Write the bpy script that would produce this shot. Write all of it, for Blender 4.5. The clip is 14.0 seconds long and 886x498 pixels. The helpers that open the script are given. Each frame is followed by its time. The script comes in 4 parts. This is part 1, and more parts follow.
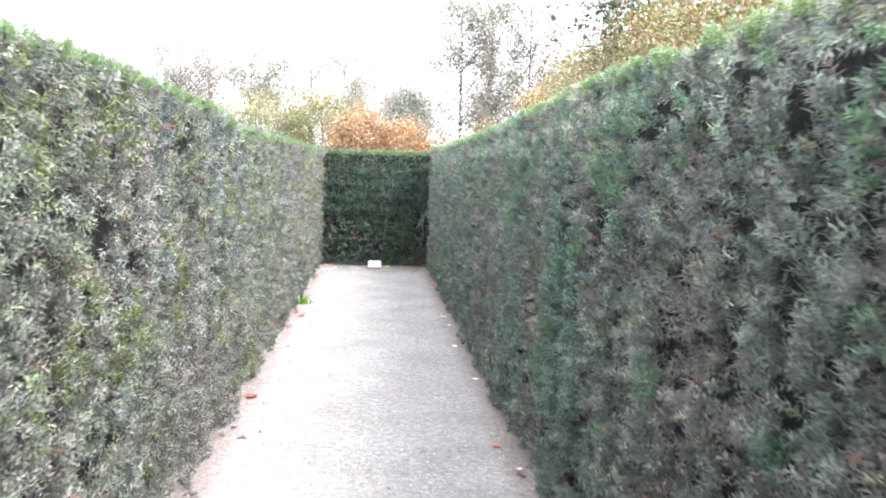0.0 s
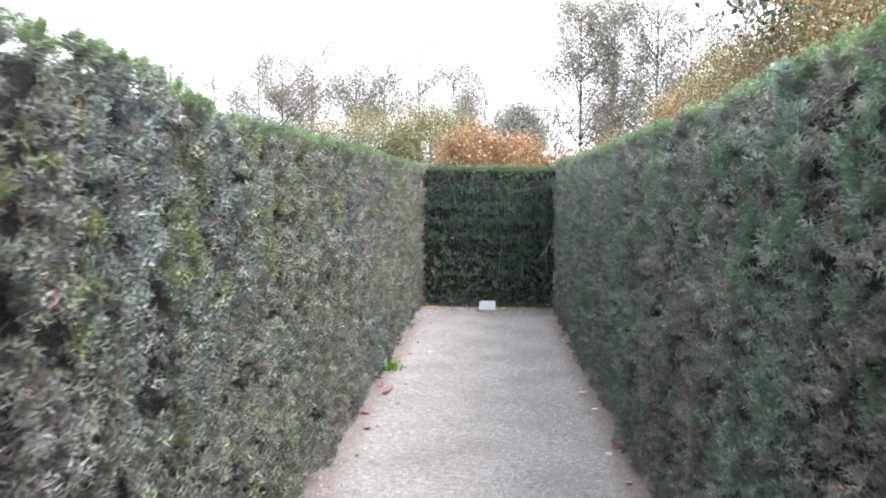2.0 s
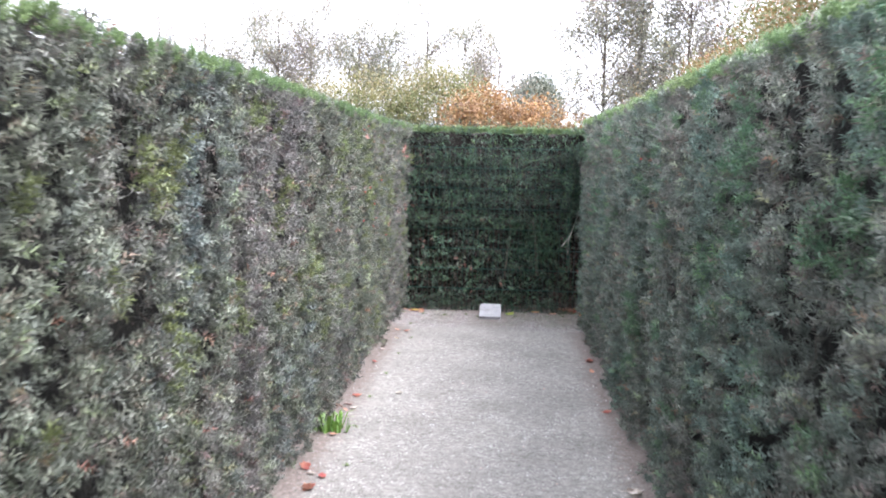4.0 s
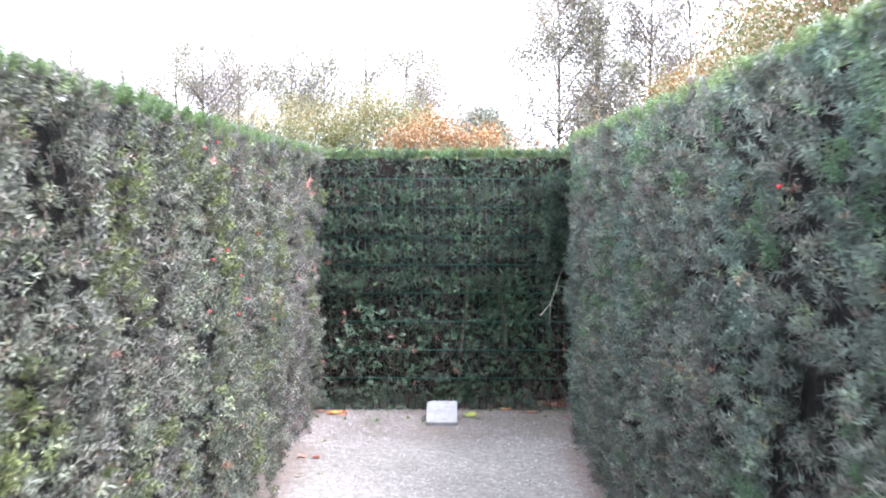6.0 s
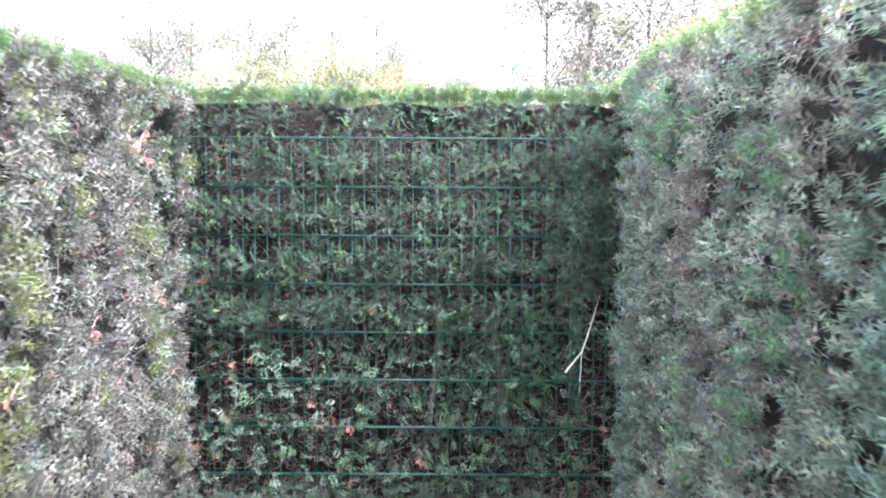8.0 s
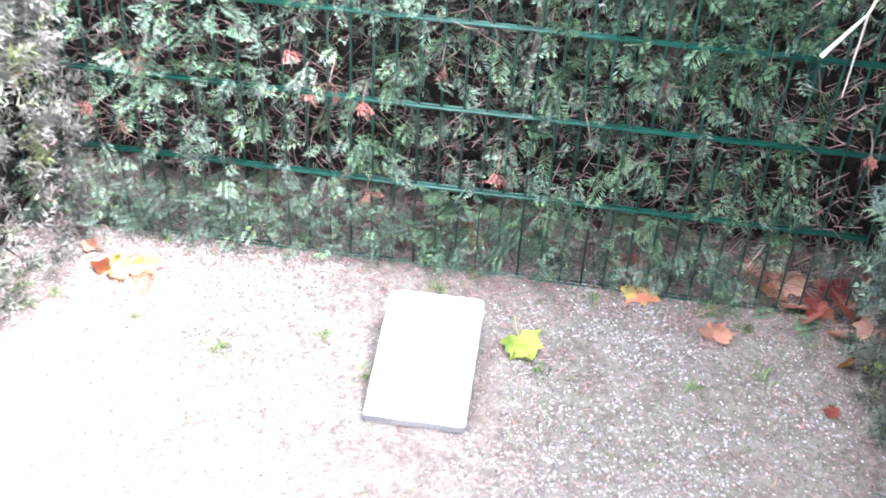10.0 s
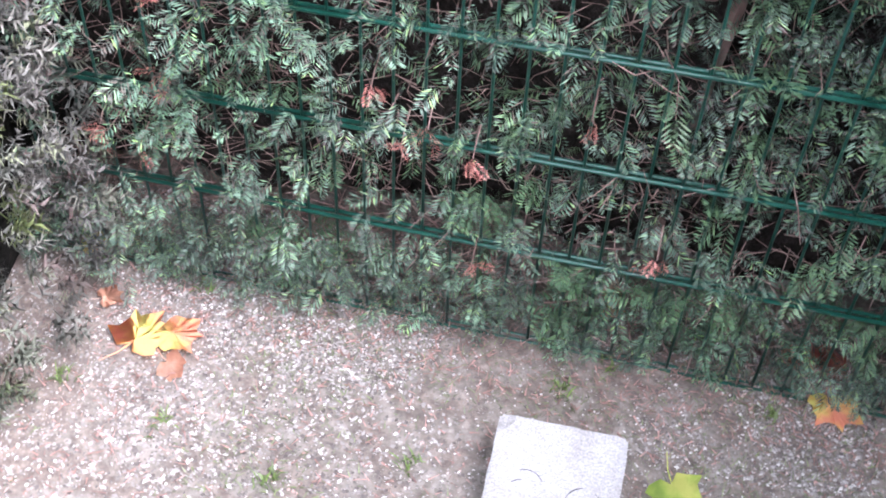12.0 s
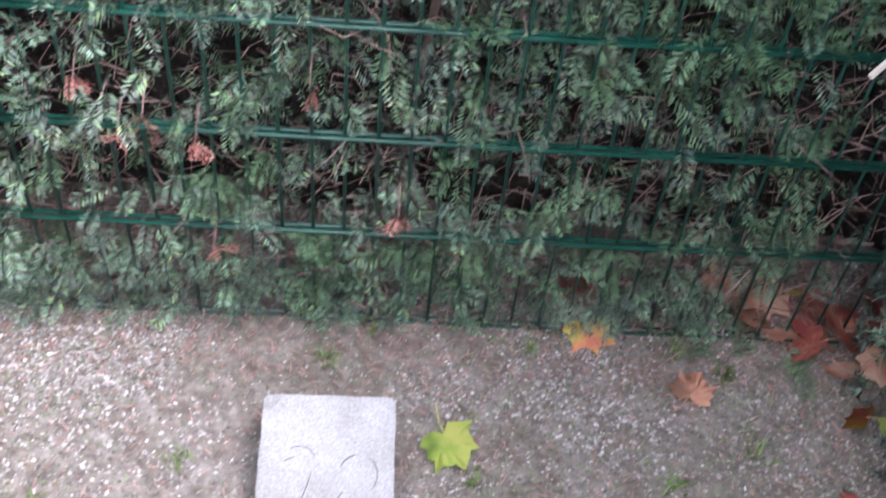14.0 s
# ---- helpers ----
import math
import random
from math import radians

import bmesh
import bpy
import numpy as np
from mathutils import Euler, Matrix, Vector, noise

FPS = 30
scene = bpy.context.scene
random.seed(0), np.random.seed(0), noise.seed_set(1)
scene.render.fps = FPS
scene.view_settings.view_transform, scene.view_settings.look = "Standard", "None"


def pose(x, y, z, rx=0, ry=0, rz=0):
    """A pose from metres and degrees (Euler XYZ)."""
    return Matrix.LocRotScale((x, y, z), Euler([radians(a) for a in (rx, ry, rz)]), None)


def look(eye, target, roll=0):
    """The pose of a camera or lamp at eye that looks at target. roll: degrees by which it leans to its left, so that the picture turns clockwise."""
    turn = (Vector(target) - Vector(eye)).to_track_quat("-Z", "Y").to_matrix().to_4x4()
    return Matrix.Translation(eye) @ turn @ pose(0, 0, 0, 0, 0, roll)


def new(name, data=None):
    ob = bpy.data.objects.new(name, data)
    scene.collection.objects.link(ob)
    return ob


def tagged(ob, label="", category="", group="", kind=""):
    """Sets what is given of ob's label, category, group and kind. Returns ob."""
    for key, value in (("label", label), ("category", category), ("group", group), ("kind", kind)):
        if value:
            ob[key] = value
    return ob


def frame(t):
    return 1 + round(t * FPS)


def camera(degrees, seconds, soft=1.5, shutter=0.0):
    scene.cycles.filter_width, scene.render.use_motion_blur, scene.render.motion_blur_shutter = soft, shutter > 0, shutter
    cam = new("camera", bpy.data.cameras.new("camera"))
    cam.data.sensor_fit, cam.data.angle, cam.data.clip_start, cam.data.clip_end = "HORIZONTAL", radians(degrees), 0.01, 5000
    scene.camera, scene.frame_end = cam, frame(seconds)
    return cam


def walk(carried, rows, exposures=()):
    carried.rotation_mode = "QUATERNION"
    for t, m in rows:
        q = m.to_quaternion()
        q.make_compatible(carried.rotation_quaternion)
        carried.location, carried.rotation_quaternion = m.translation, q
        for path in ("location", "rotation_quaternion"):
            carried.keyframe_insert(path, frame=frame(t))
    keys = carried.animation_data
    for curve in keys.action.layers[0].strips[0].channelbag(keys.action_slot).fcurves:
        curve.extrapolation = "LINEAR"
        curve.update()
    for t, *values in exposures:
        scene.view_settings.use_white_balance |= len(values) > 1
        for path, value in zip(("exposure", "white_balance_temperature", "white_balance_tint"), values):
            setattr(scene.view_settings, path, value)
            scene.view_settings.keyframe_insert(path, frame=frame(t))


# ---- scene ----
cam = camera(45.0, 14.0, soft=1.8, shutter=0.35)
EXPOSURES = [(s, stops, warmth, 17 if s < 4 else 20 if s < 10 else 23) for s, stops, warmth in (
    (0, 2.9, 6180), (0.5, 2.55, 6180), (1.0, 2.25, 6180), (1.5, 2.15, 6180), (3, 2.15, 6150), (5.5, 2.65, 6020), (6.5, 2.8, 5950), (7.5, 3.2, 5940),
    (8.5, 3.68, 5950), (9.2, 4.15, 5980), (11.3, 3.0, 6050), (12.5, 2.7, 6090), (13.4, 2.45, 6130), (14, 2.65, 6120))]
PATH = [
    (0, (0.675, -17.023, 1.593), (0.763, -15.031, 1.441), 1.5),
    (0.5, (0.699, -16.246, 1.582), (0.754, -14.252, 1.443), 2.5),
    (1, (0.675, -15.436, 1.573), (0.63, -13.441, 1.448), 1.3),
    (1.5, (0.628, -14.649, 1.586), (0.535, -12.656, 1.45), 1.7),
    (2, (0.631, -13.838, 1.576), (0.505, -11.846, 1.457), 0.4),
    (2.5, (0.655, -13.009, 1.57), (0.563, -11.015, 1.445), 0.8),
    (3, (0.682, -12.16, 1.554), (0.529, -10.173, 1.386), 0.8),
    (3.2, (0.678, -11.836, 1.531), (0.519, -9.85, 1.35), 1.1),
    (5.3, (0.59, -8.642, 1.527), (0.496, -6.65, 1.372), 2.9),
    (5.5, (0.578, -8.325, 1.546), (0.543, -6.333, 1.376), 2.7),
    (6, (0.559, -7.471, 1.528), (0.502, -5.475, 1.422), -0.1),
    (6.5, (0.545, -6.709, 1.523), (0.478, -4.714, 1.403), 2.4),
    (7, (0.541, -5.883, 1.506), (0.494, -3.887, 1.392), -0.4),
    (7.5, (0.542, -5.147, 1.517), (0.472, -3.153, 1.37), -0.4),
    (8, (0.551, -4.392, 1.513), (0.539, -2.398, 1.356), 0.3),
    (8.5, (0.51, -3.723, 1.572), (0.443, -1.742, 1.305), 1.0),
    (9, (0.554, -3.055, 1.514), (0.443, -1.122, 1.013), 2.0),
    (9.2, (0.575, -2.822, 1.515), (0.398, -0.954, 0.822), 1.9),
    (11.3, (0.51, -1.331, 1.431), (0.296, 0.129, 0.081), 5.6),
    (11.5, (0.469, -1.286, 1.435), (0.212, 0.133, 0.049), 7.1),
    (12, (0.353, -1.259, 1.471), (0.061, 0.125, 0.058), 2.7),
    (12.5, (0.296, -1.219, 1.468), (0.251, 0.124, -0.014), 4.4),
    (13, (0.358, -1.233, 1.458), (0.346, 0.053, -0.075), 4.2),
    (13.4, (0.401, -1.235, 1.465), (0.427, 0.044, -0.073), 3.3),
    (13.5, (0.401, -1.234, 1.471), (0.435, 0.047, -0.066), 3.7),
    (14, (0.414, -1.223, 1.471), (0.527, 0.154, 0.025), 6.4),
]
walk(cam, [(t, look(eye, target, roll)) for t, eye, target, roll in PATH], EXPOSURES)

# ---- light ----
world = bpy.data.worlds.new("overcast_sky")
scene.world = world
world.use_nodes = True
wn = world.node_tree
sky = wn.nodes.new("ShaderNodeTexSky")
sky.sky_type = "NISHITA"
sky.sun_disc = False
sky.sun_elevation, sky.sun_rotation = radians(51), radians(105)
sky.air_density, sky.dust_density = 1.0, 6.0
pale = wn.nodes.new("ShaderNodeHueSaturation")
pale.inputs["Saturation"].default_value = 0.3
pale.inputs["Value"].default_value = 0.15
wn.links.new(sky.outputs[0], pale.inputs["Color"])
# a closed, even cloud layer veils most of the clear sky
cloud = wn.nodes.new("ShaderNodeMix")
cloud.data_type = "RGBA"
cloud.inputs[0].default_value = 0.72
cloud.inputs[7].default_value = (0.93, 0.97, 1.0, 1)
wn.links.new(pale.outputs[0], cloud.inputs[6])
wn.links.new(cloud.outputs[2], wn.nodes["Background"].inputs["Color"])
wn.nodes["Background"].inputs["Strength"].default_value = 1.15

sun_data = bpy.data.lights.new("sun", "SUN")
sun_data.energy, sun_data.angle, sun_data.color = 2.0, radians(45), (1.0, 0.98, 0.95)
sun = new("sun", sun_data)
sun.matrix_world = look((10, -3, 13), (0, 0, 0))


# ---- materials ----
def shader(name, rough=0.7, spec=0.3, metal=0.0):
    m = bpy.data.materials.new(name)
    m.use_nodes = True
    b = m.node_tree.nodes["Principled BSDF"]
    b.inputs["Roughness"].default_value = rough
    b.inputs["Specular IOR Level"].default_value = spec
    b.inputs["Metallic"].default_value = metal
    return m, m.node_tree, b


def node(tree, kind, **values):
    n = tree.nodes.new("ShaderNode" + kind)
    for key, value in values.items():
        n.inputs[key].default_value = value
    return n


def ramp(tree, source, stops):
    r = tree.nodes.new("ShaderNodeValToRGB")
    e = r.color_ramp.elements
    while len(e) < len(stops):
        e.new(0.5)
    for i, (at, c) in enumerate(stops):
        e[i].position, e[i].color = at, (*c, 1)
    tree.links.new(source, r.inputs[0])
    return r.outputs[0]


def mixed(tree, factor, a, b, blend="MIX"):
    n = tree.nodes.new("ShaderNodeMix")
    n.data_type, n.blend_type = "RGBA", blend
    for socket, value in ((n.inputs[0], factor), (n.inputs[6], a), (n.inputs[7], b)):
        if isinstance(value, bpy.types.NodeSocket):
            tree.links.new(value, socket)
        else:
            socket.default_value = value if isinstance(value, (int, float)) else (*value, 1)
    return n.outputs[2]


def grain(tree, scale, detail=4.0, rough=0.6, stretch=None):
    n = node(tree, "TexNoise", Scale=scale, Detail=detail, Roughness=rough)
    c = tree.nodes.new("ShaderNodeNewGeometry")
    if stretch:
        mp = tree.nodes.new("ShaderNodeMapping")
        mp.inputs["Scale"].default_value = stretch
        tree.links.new(c.outputs["Position"], mp.inputs["Vector"])
        tree.links.new(mp.outputs[0], n.inputs["Vector"])
    else:
        tree.links.new(c.outputs["Position"], n.inputs["Vector"])
    return n.outputs[0]


def relief(tree, b, height, strength, distance):
    n = node(tree, "Bump", Strength=strength, Distance=distance)
    tree.links.new(height, n.inputs["Height"])
    tree.links.new(n.outputs[0], b.inputs["Normal"])


def leafy(name, stops, patches, rough=0.42, spec=0.5, through_light=0.2, patch_scale=1.3, stretch=None):
    """Foliage: every spray or leaf its own tone, and broad patches over the whole plant."""
    m, tree, b = shader(name, rough, spec)
    geo = tree.nodes.new("ShaderNodeNewGeometry")
    tone = ramp(tree, geo.outputs["Random Per Island"], stops)
    patch = ramp(tree, grain(tree, patch_scale, 3.0, 0.6, stretch), patches)
    colour = mixed(tree, 1.0, tone, patch, "MULTIPLY")
    if stretch:
        tuft = ramp(tree, grain(tree, 11.0, 2.0), [(0.34, (0.52, 0.54, 0.54)), (0.5, (1.0, 1.0, 1.0)), (0.66, (1.52, 1.50, 1.48))])
        colour = mixed(tree, 1.0, colour, tuft, "MULTIPLY")
    tree.links.new(colour, b.inputs["Base Color"])
    if through_light:
        t = tree.nodes.new("ShaderNodeBsdfTranslucent")
        tree.links.new(colour, t.inputs["Color"])
        mix = tree.nodes.new("ShaderNodeMixShader")
        mix.inputs[0].default_value = through_light
        tree.links.new(b.outputs[0], mix.inputs[1])
        tree.links.new(t.outputs[0], mix.inputs[2])
        tree.links.new(mix.outputs[0], tree.nodes["Material Output"].inputs["Surface"])
    return m


YEW_TONES = [(0.0, (0.15, 0.125, 0.115)), (0.10, (0.095, 0.102, 0.092)), (0.35, (0.112, 0.134, 0.122)),
             (0.65, (0.136, 0.161, 0.145)), (0.90, (0.168, 0.194, 0.172)), (0.985, (0.18, 0.24, 0.15)), (1.0, (0.24, 0.13, 0.11))]
yew_grey = leafy("yew_grey_olive", YEW_TONES, [(0.30, (1.48, 1.22, 1.33)), (0.44, (1.46, 1.28, 1.29)), (0.54, (1.40, 1.34, 1.15)), (0.62, (1.34, 1.29, 1.34)), (0.74, (1.20, 1.30, 1.44))],
                 stretch=(1.0, 1.5, 0.38), rough=0.7, spec=0.18, through_light=0.12)
yew_blue = leafy("yew_blue_green", YEW_TONES, [(0.32, (1.58, 1.31, 1.33)), (0.5, (1.38, 1.35, 1.28)), (0.68, (1.15, 1.44, 1.35))],
                 stretch=(1.0, 1.6, 0.45), rough=0.7, spec=0.18, through_light=0.12)
DARK_TONES = [(0.0, (0.14, 0.11, 0.10)), (0.14, (0.095, 0.092, 0.086)), (0.45, (0.112, 0.164, 0.132)),
              (0.75, (0.160, 0.235, 0.178)), (0.93, (0.205, 0.310, 0.188)), (1.0, (0.25, 0.36, 0.15))]
yew_dark = leafy("yew_deep_green", DARK_TONES, [(0.32, (1.05, 1.0, 1.08)), (0.5, (1.02, 1.10, 1.08)), (0.68, (1.0, 1.22, 1.08))], rough=0.68, spec=0.16, patch_scale=3.0, stretch=(1.0, 1.0, 1.0))
yew_fresh = leafy("yew_fresh_tips", [(0.0, (0.100, 0.155, 0.075)), (0.5, (0.150, 0.225, 0.105)), (1.0, (0.205, 0.295, 0.135))],
                  [(0.35, (0.8, 0.9, 0.8)), (0.65, (1.1, 1.05, 0.9))])
yew_lime = leafy("yew_olive_lime_shoots", [(0.0, (0.115, 0.135, 0.065)), (0.5, (0.160, 0.195, 0.085)), (1.0, (0.22, 0.27, 0.115))],
                 [(0.35, (0.85, 0.9, 0.85)), (0.65, (1.1, 1.05, 1.0))])
yew_emerald = leafy("yew_emerald_shoots", [(0.0, (0.080, 0.150, 0.095)), (0.5, (0.115, 0.205, 0.125)), (1.0, (0.165, 0.275, 0.14))],
                    [(0.35, (0.8, 0.9, 0.85)), (0.65, (1.1, 1.05, 1.0))])
withered = leafy("withered_yew", [(0.0, (0.40, 0.13, 0.12)), (0.6, (0.54, 0.24, 0.20)), (1.0, (0.66, 0.40, 0.31))],
                 [(0.3, (0.9, 0.9, 0.9)), (0.7, (1.05, 1.0, 1.0))], patch_scale=9.0)
beech_gold = leafy("beech_autumn_gold", [(0.0, (0.075, 0.098, 0.035)), (0.4, (0.130, 0.130, 0.048)), (0.75, (0.19, 0.118, 0.048)), (1.0, (0.22, 0.09, 0.042))],
                   [(0.35, (0.8, 1.0, 0.85)), (0.65, (1.1, 0.92, 0.85))], patch_scale=0.5, through_light=0.25)
beech_copper = leafy("beech_autumn_copper", [(0.0, (0.16, 0.085, 0.045)), (0.5, (0.27, 0.155, 0.070)), (1.0, (0.33, 0.235, 0.10))],
                     [(0.35, (0.8, 0.8, 0.8)), (0.65, (1.1, 1.0, 0.9))], patch_scale=0.7)
shrub_olive = leafy("shrub_olive", [(0.0, (0.10, 0.108, 0.050)), (0.5, (0.165, 0.165, 0.078)), (1.0, (0.26, 0.21, 0.10))],
                    [(0.35, (0.8, 0.95, 0.8)), (0.65, (1.1, 1.0, 0.9))], patch_scale=0.6)
# dusky leaves, their tones lightened to imitate fading by bright sky glare
tree_dusky_paled = leafy("tree_dusky_paled", [(0.0, (0.15, 0.142, 0.135)), (0.5, (0.205, 0.208, 0.185)), (0.9, (0.245, 0.255, 0.19)), (1.0, (0.36, 0.26, 0.14))],
                   [(0.35, (0.9, 0.8, 0.85)), (0.65, (1.0, 1.05, 0.9))], patch_scale=0.6, through_light=0.45)
tree_green = leafy("tree_green", [(0.0, (0.028, 0.042, 0.022)), (0.5, (0.042, 0.062, 0.034)), (1.0, (0.075, 0.09, 0.045))],
                   [(0.35, (0.85, 0.9, 0.9)), (0.65, (1.05, 1.0, 0.9))], patch_scale=0.5)
# distance haze is painted in: paler, greyer leaf tones for the far tree
tree_hazy = leafy("tree_haze_paled", [(0.0, (0.085, 0.105, 0.085)), (0.5, (0.11, 0.13, 0.105)), (1.0, (0.14, 0.15, 0.11))],
                  [(0.35, (0.9, 0.95, 0.95)), (0.65, (1.05, 1.0, 0.95))], patch_scale=0.3)
litter_brown = leafy("litter_brown", [(0.0, (0.14, 0.085, 0.075)), (0.6, (0.28, 0.16, 0.14)), (1.0, (0.42, 0.25, 0.22))], [(0.3, (0.9, 0.9, 0.9)), (0.7, (1, 1, 1))], through_light=0)
moss_green = leafy("moss_green", [(0.0, (0.07, 0.10, 0.04)), (0.7, (0.12, 0.18, 0.06)), (1.0, (0.18, 0.28, 0.07))], [(0.3, (0.9, 0.9, 0.9)), (0.7, (1, 1, 1))])
thin_moss = leafy("thin_moss", [(0.0, (0.09, 0.10, 0.055)), (0.7, (0.135, 0.16, 0.085)), (1.0, (0.17, 0.23, 0.09))], [(0.3, (0.9, 0.9, 0.9)), (0.7, (1, 1, 1))], through_light=0)
weed_green = leafy("weed_green", [(0.0, (0.10, 0.22, 0.04)), (1.0, (0.20, 0.36, 0.07))], [(0.3, (0.9, 0.9, 0.9)), (0.7, (1, 1, 1))])


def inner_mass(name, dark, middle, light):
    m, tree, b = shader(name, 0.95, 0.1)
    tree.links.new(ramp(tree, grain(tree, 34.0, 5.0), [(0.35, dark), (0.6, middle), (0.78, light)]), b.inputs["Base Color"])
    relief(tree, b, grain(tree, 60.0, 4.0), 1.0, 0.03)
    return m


def bark(name, dark, light):
    m, tree, b = shader(name, 0.9, 0.15)
    tree.links.new(ramp(tree, grain(tree, 18.0, 5.0, 0.65, (1, 1, 0.25)), [(0.35, dark), (0.7, light)]), b.inputs["Base Color"])
    relief(tree, b, grain(tree, 40.0, 4.0), 0.6, 0.01)
    return m


# shade between the tufts is put into these core colours, less in twig_mass
hedge_inside_shaded = inner_mass("hedge_inside_shaded", (0.008, 0.008, 0.008), (0.016, 0.016, 0.014), (0.045, 0.038, 0.033))
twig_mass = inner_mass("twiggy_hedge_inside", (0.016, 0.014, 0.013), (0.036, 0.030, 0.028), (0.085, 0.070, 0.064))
twig_bark = bark("twig_bark", (0.15, 0.098, 0.088), (0.34, 0.245, 0.22))
trunk_bark = bark("trunk_bark", (0.05, 0.04, 0.035), (0.14, 0.12, 0.10))
pale_twig = bark("pale_dead_twig", (0.32, 0.29, 0.25), (0.55, 0.52, 0.47))


def gravel_material():
    m, tree, b = shader("gravel", 0.92, 0.2)
    geo = tree.nodes.new("ShaderNodeNewGeometry")
    cells = node(tree, "TexVoronoi", Scale=95.0, Randomness=1.0)
    fine = node(tree, "TexVoronoi", Scale=210.0, Randomness=1.0)
    for c in (cells, fine):
        tree.links.new(geo.outputs["Position"], c.inputs["Vector"])
    pebble = ramp(tree, cells.outputs["Color"], [(0.0, (0.138, 0.131, 0.127)), (0.45, (0.206, 0.200, 0.195)), (0.8, (0.276, 0.270, 0.264)), (1.0, (0.50, 0.49, 0.48))])
    sand = ramp(tree, fine.outputs["Color"], [(0.0, (0.157, 0.148, 0.142)), (1.0, (0.267, 0.256, 0.248))])
    base = mixed(tree, ramp(tree, grain(tree, 5.0, 5.0), [(0.42, (0.0, 0.0, 0.0)), (0.58, (0.55, 0.55, 0.55))]), pebble, sand)
    stain = ramp(tree, grain(tree, 1.6, 5.0), [(0.34, (0.84, 0.83, 0.78)), (0.5, (1.0, 0.99, 0.94)), (0.66, (1.10, 1.09, 1.03))])
    base = mixed(tree, 1.0, base, ramp(tree, grain(tree, 22.0, 4.0, 0.7), [(0.33, (0.72, 0.71, 0.70)), (0.5, (1.0, 1.0, 1.0)), (0.67, (1.24, 1.23, 1.22))]), "MULTIPLY")
    base = mixed(tree, 1.0, base, stain, "MULTIPLY")
    # soil and litter show through along the feet of the hedges and before the fence
    soil_at = tree.nodes.new("ShaderNodeAttribute")
    soil_at.attribute_name = "soil"
    edge = node(tree, "Math")
    edge.operation = "MULTIPLY_ADD"
    tree.links.new(grain(tree, 14.0, 6.0, 0.7), edge.inputs[0])
    edge.inputs[1].default_value = 1.6
    half = node(tree, "Math")
    half.operation = "SUBTRACT"
    tree.links.new(soil_at.outputs["Fac"], half.inputs[0])
    half.inputs[1].default_value = 0.95
    tree.links.new(half.outputs[0], edge.inputs[2])
    soil = ramp(tree, grain(tree, 45.0, 5.0, 0.7), [(0.35, (0.085, 0.070, 0.061)), (0.55, (0.17, 0.140, 0.124)), (0.72, (0.29, 0.245, 0.22))])
    mask = ramp(tree, edge.outputs[0], [(0.30, (0, 0, 0)), (0.75, (0.9, 0.9, 0.9))])
    base = mixed(tree, mask, base, soil)
    tree.links.new(base, b.inputs["Base Color"])
    relief(tree, b, cells.outputs["Distance"], 0.35, -0.004)
    return m


gravel = gravel_material()


def pebble_material():
    m, tree, b = shader("pebbles", 0.85, 0.3)
    geo = tree.nodes.new("ShaderNodeNewGeometry")
    tone = ramp(tree, geo.outputs["Random Per Island"], [(0.0, (0.09, 0.08, 0.075)), (0.35, (0.18, 0.166, 0.158)), (0.62, (0.27, 0.258, 0.25)), (0.86, (0.38, 0.37, 0.36)), (0.96, (0.60, 0.59, 0.58)), (1.0, (0.42, 0.24, 0.21))])
    tree.links.new(mixed(tree, 0.35, tone, ramp(tree, grain(tree, 260.0, 3.0), [(0.3, (0.5, 0.5, 0.5)), (0.7, (1, 1, 1))]), "MULTIPLY"), b.inputs["Base Color"])
    return m


def slab_material():
    m, tree, b = shader("cast_concrete", 0.85, 0.25)
    speck = ramp(tree, grain(tree, 320.0, 3.0), [(0.35, (0.255, 0.26, 0.272)), (0.5, (0.35, 0.355, 0.370)), (0.68, (0.425, 0.43, 0.445))])
    stain = ramp(tree, grain(tree, 14.0, 5.0), [(0.33, (0.82, 0.80, 0.76)), (0.55, (1.0, 1.0, 1.0))])
    tree.links.new(mixed(tree, 1.0, speck, stain, "MULTIPLY"), b.inputs["Base Color"])
    relief(tree, b, grain(tree, 420.0, 4.0), 0.35, 0.002)
    return m


def green_paint():
    m, tree, b = shader("green_coated_steel", 0.32, 0.5)
    tree.links.new(ramp(tree, grain(tree, 26.0, 5.0), [(0.3, (0.005, 0.050, 0.037)), (0.6, (0.009, 0.075, 0.056)), (0.8, (0.025, 0.11, 0.085))]), b.inputs["Base Color"])
    relief(tree, b, grain(tree, 300.0, 3.0), 0.15, 0.001)
    return m


def fallen_leaf(name, a, b_, c):
    m, tree, b = shader(name, 0.6, 0.3)
    tree.links.new(ramp(tree, grain(tree, 15.0, 4.0), [(0.40, a), (0.5, b_), (0.60, c)]), b.inputs["Base Color"])
    relief(tree, b, grain(tree, 120.0, 3.0), 0.4, 0.002)
    return m


pebbles_mat, slab_mat, fence_mat = pebble_material(), slab_material(), green_paint()
groove_mat, _, groove_b = shader("grimy_groove", 0.95, 0.1)
groove_b.inputs["Base Color"].default_value = (0.09, 0.09, 0.10, 1)
leaf_orange = fallen_leaf("maple_orange", (0.68, 0.27, 0.17), (0.72, 0.42, 0.16), (0.62, 0.56, 0.16))
leaf_red = fallen_leaf("maple_red", (0.26, 0.06, 0.055), (0.42, 0.12, 0.095), (0.55, 0.24, 0.17))
leaf_tan = fallen_leaf("maple_tan", (0.40, 0.19, 0.13), (0.54, 0.29, 0.20), (0.60, 0.40, 0.31))
leaf_green = fallen_leaf("maple_green", (0.22, 0.33, 0.06), (0.33, 0.43, 0.08), (0.45, 0.48, 0.12))
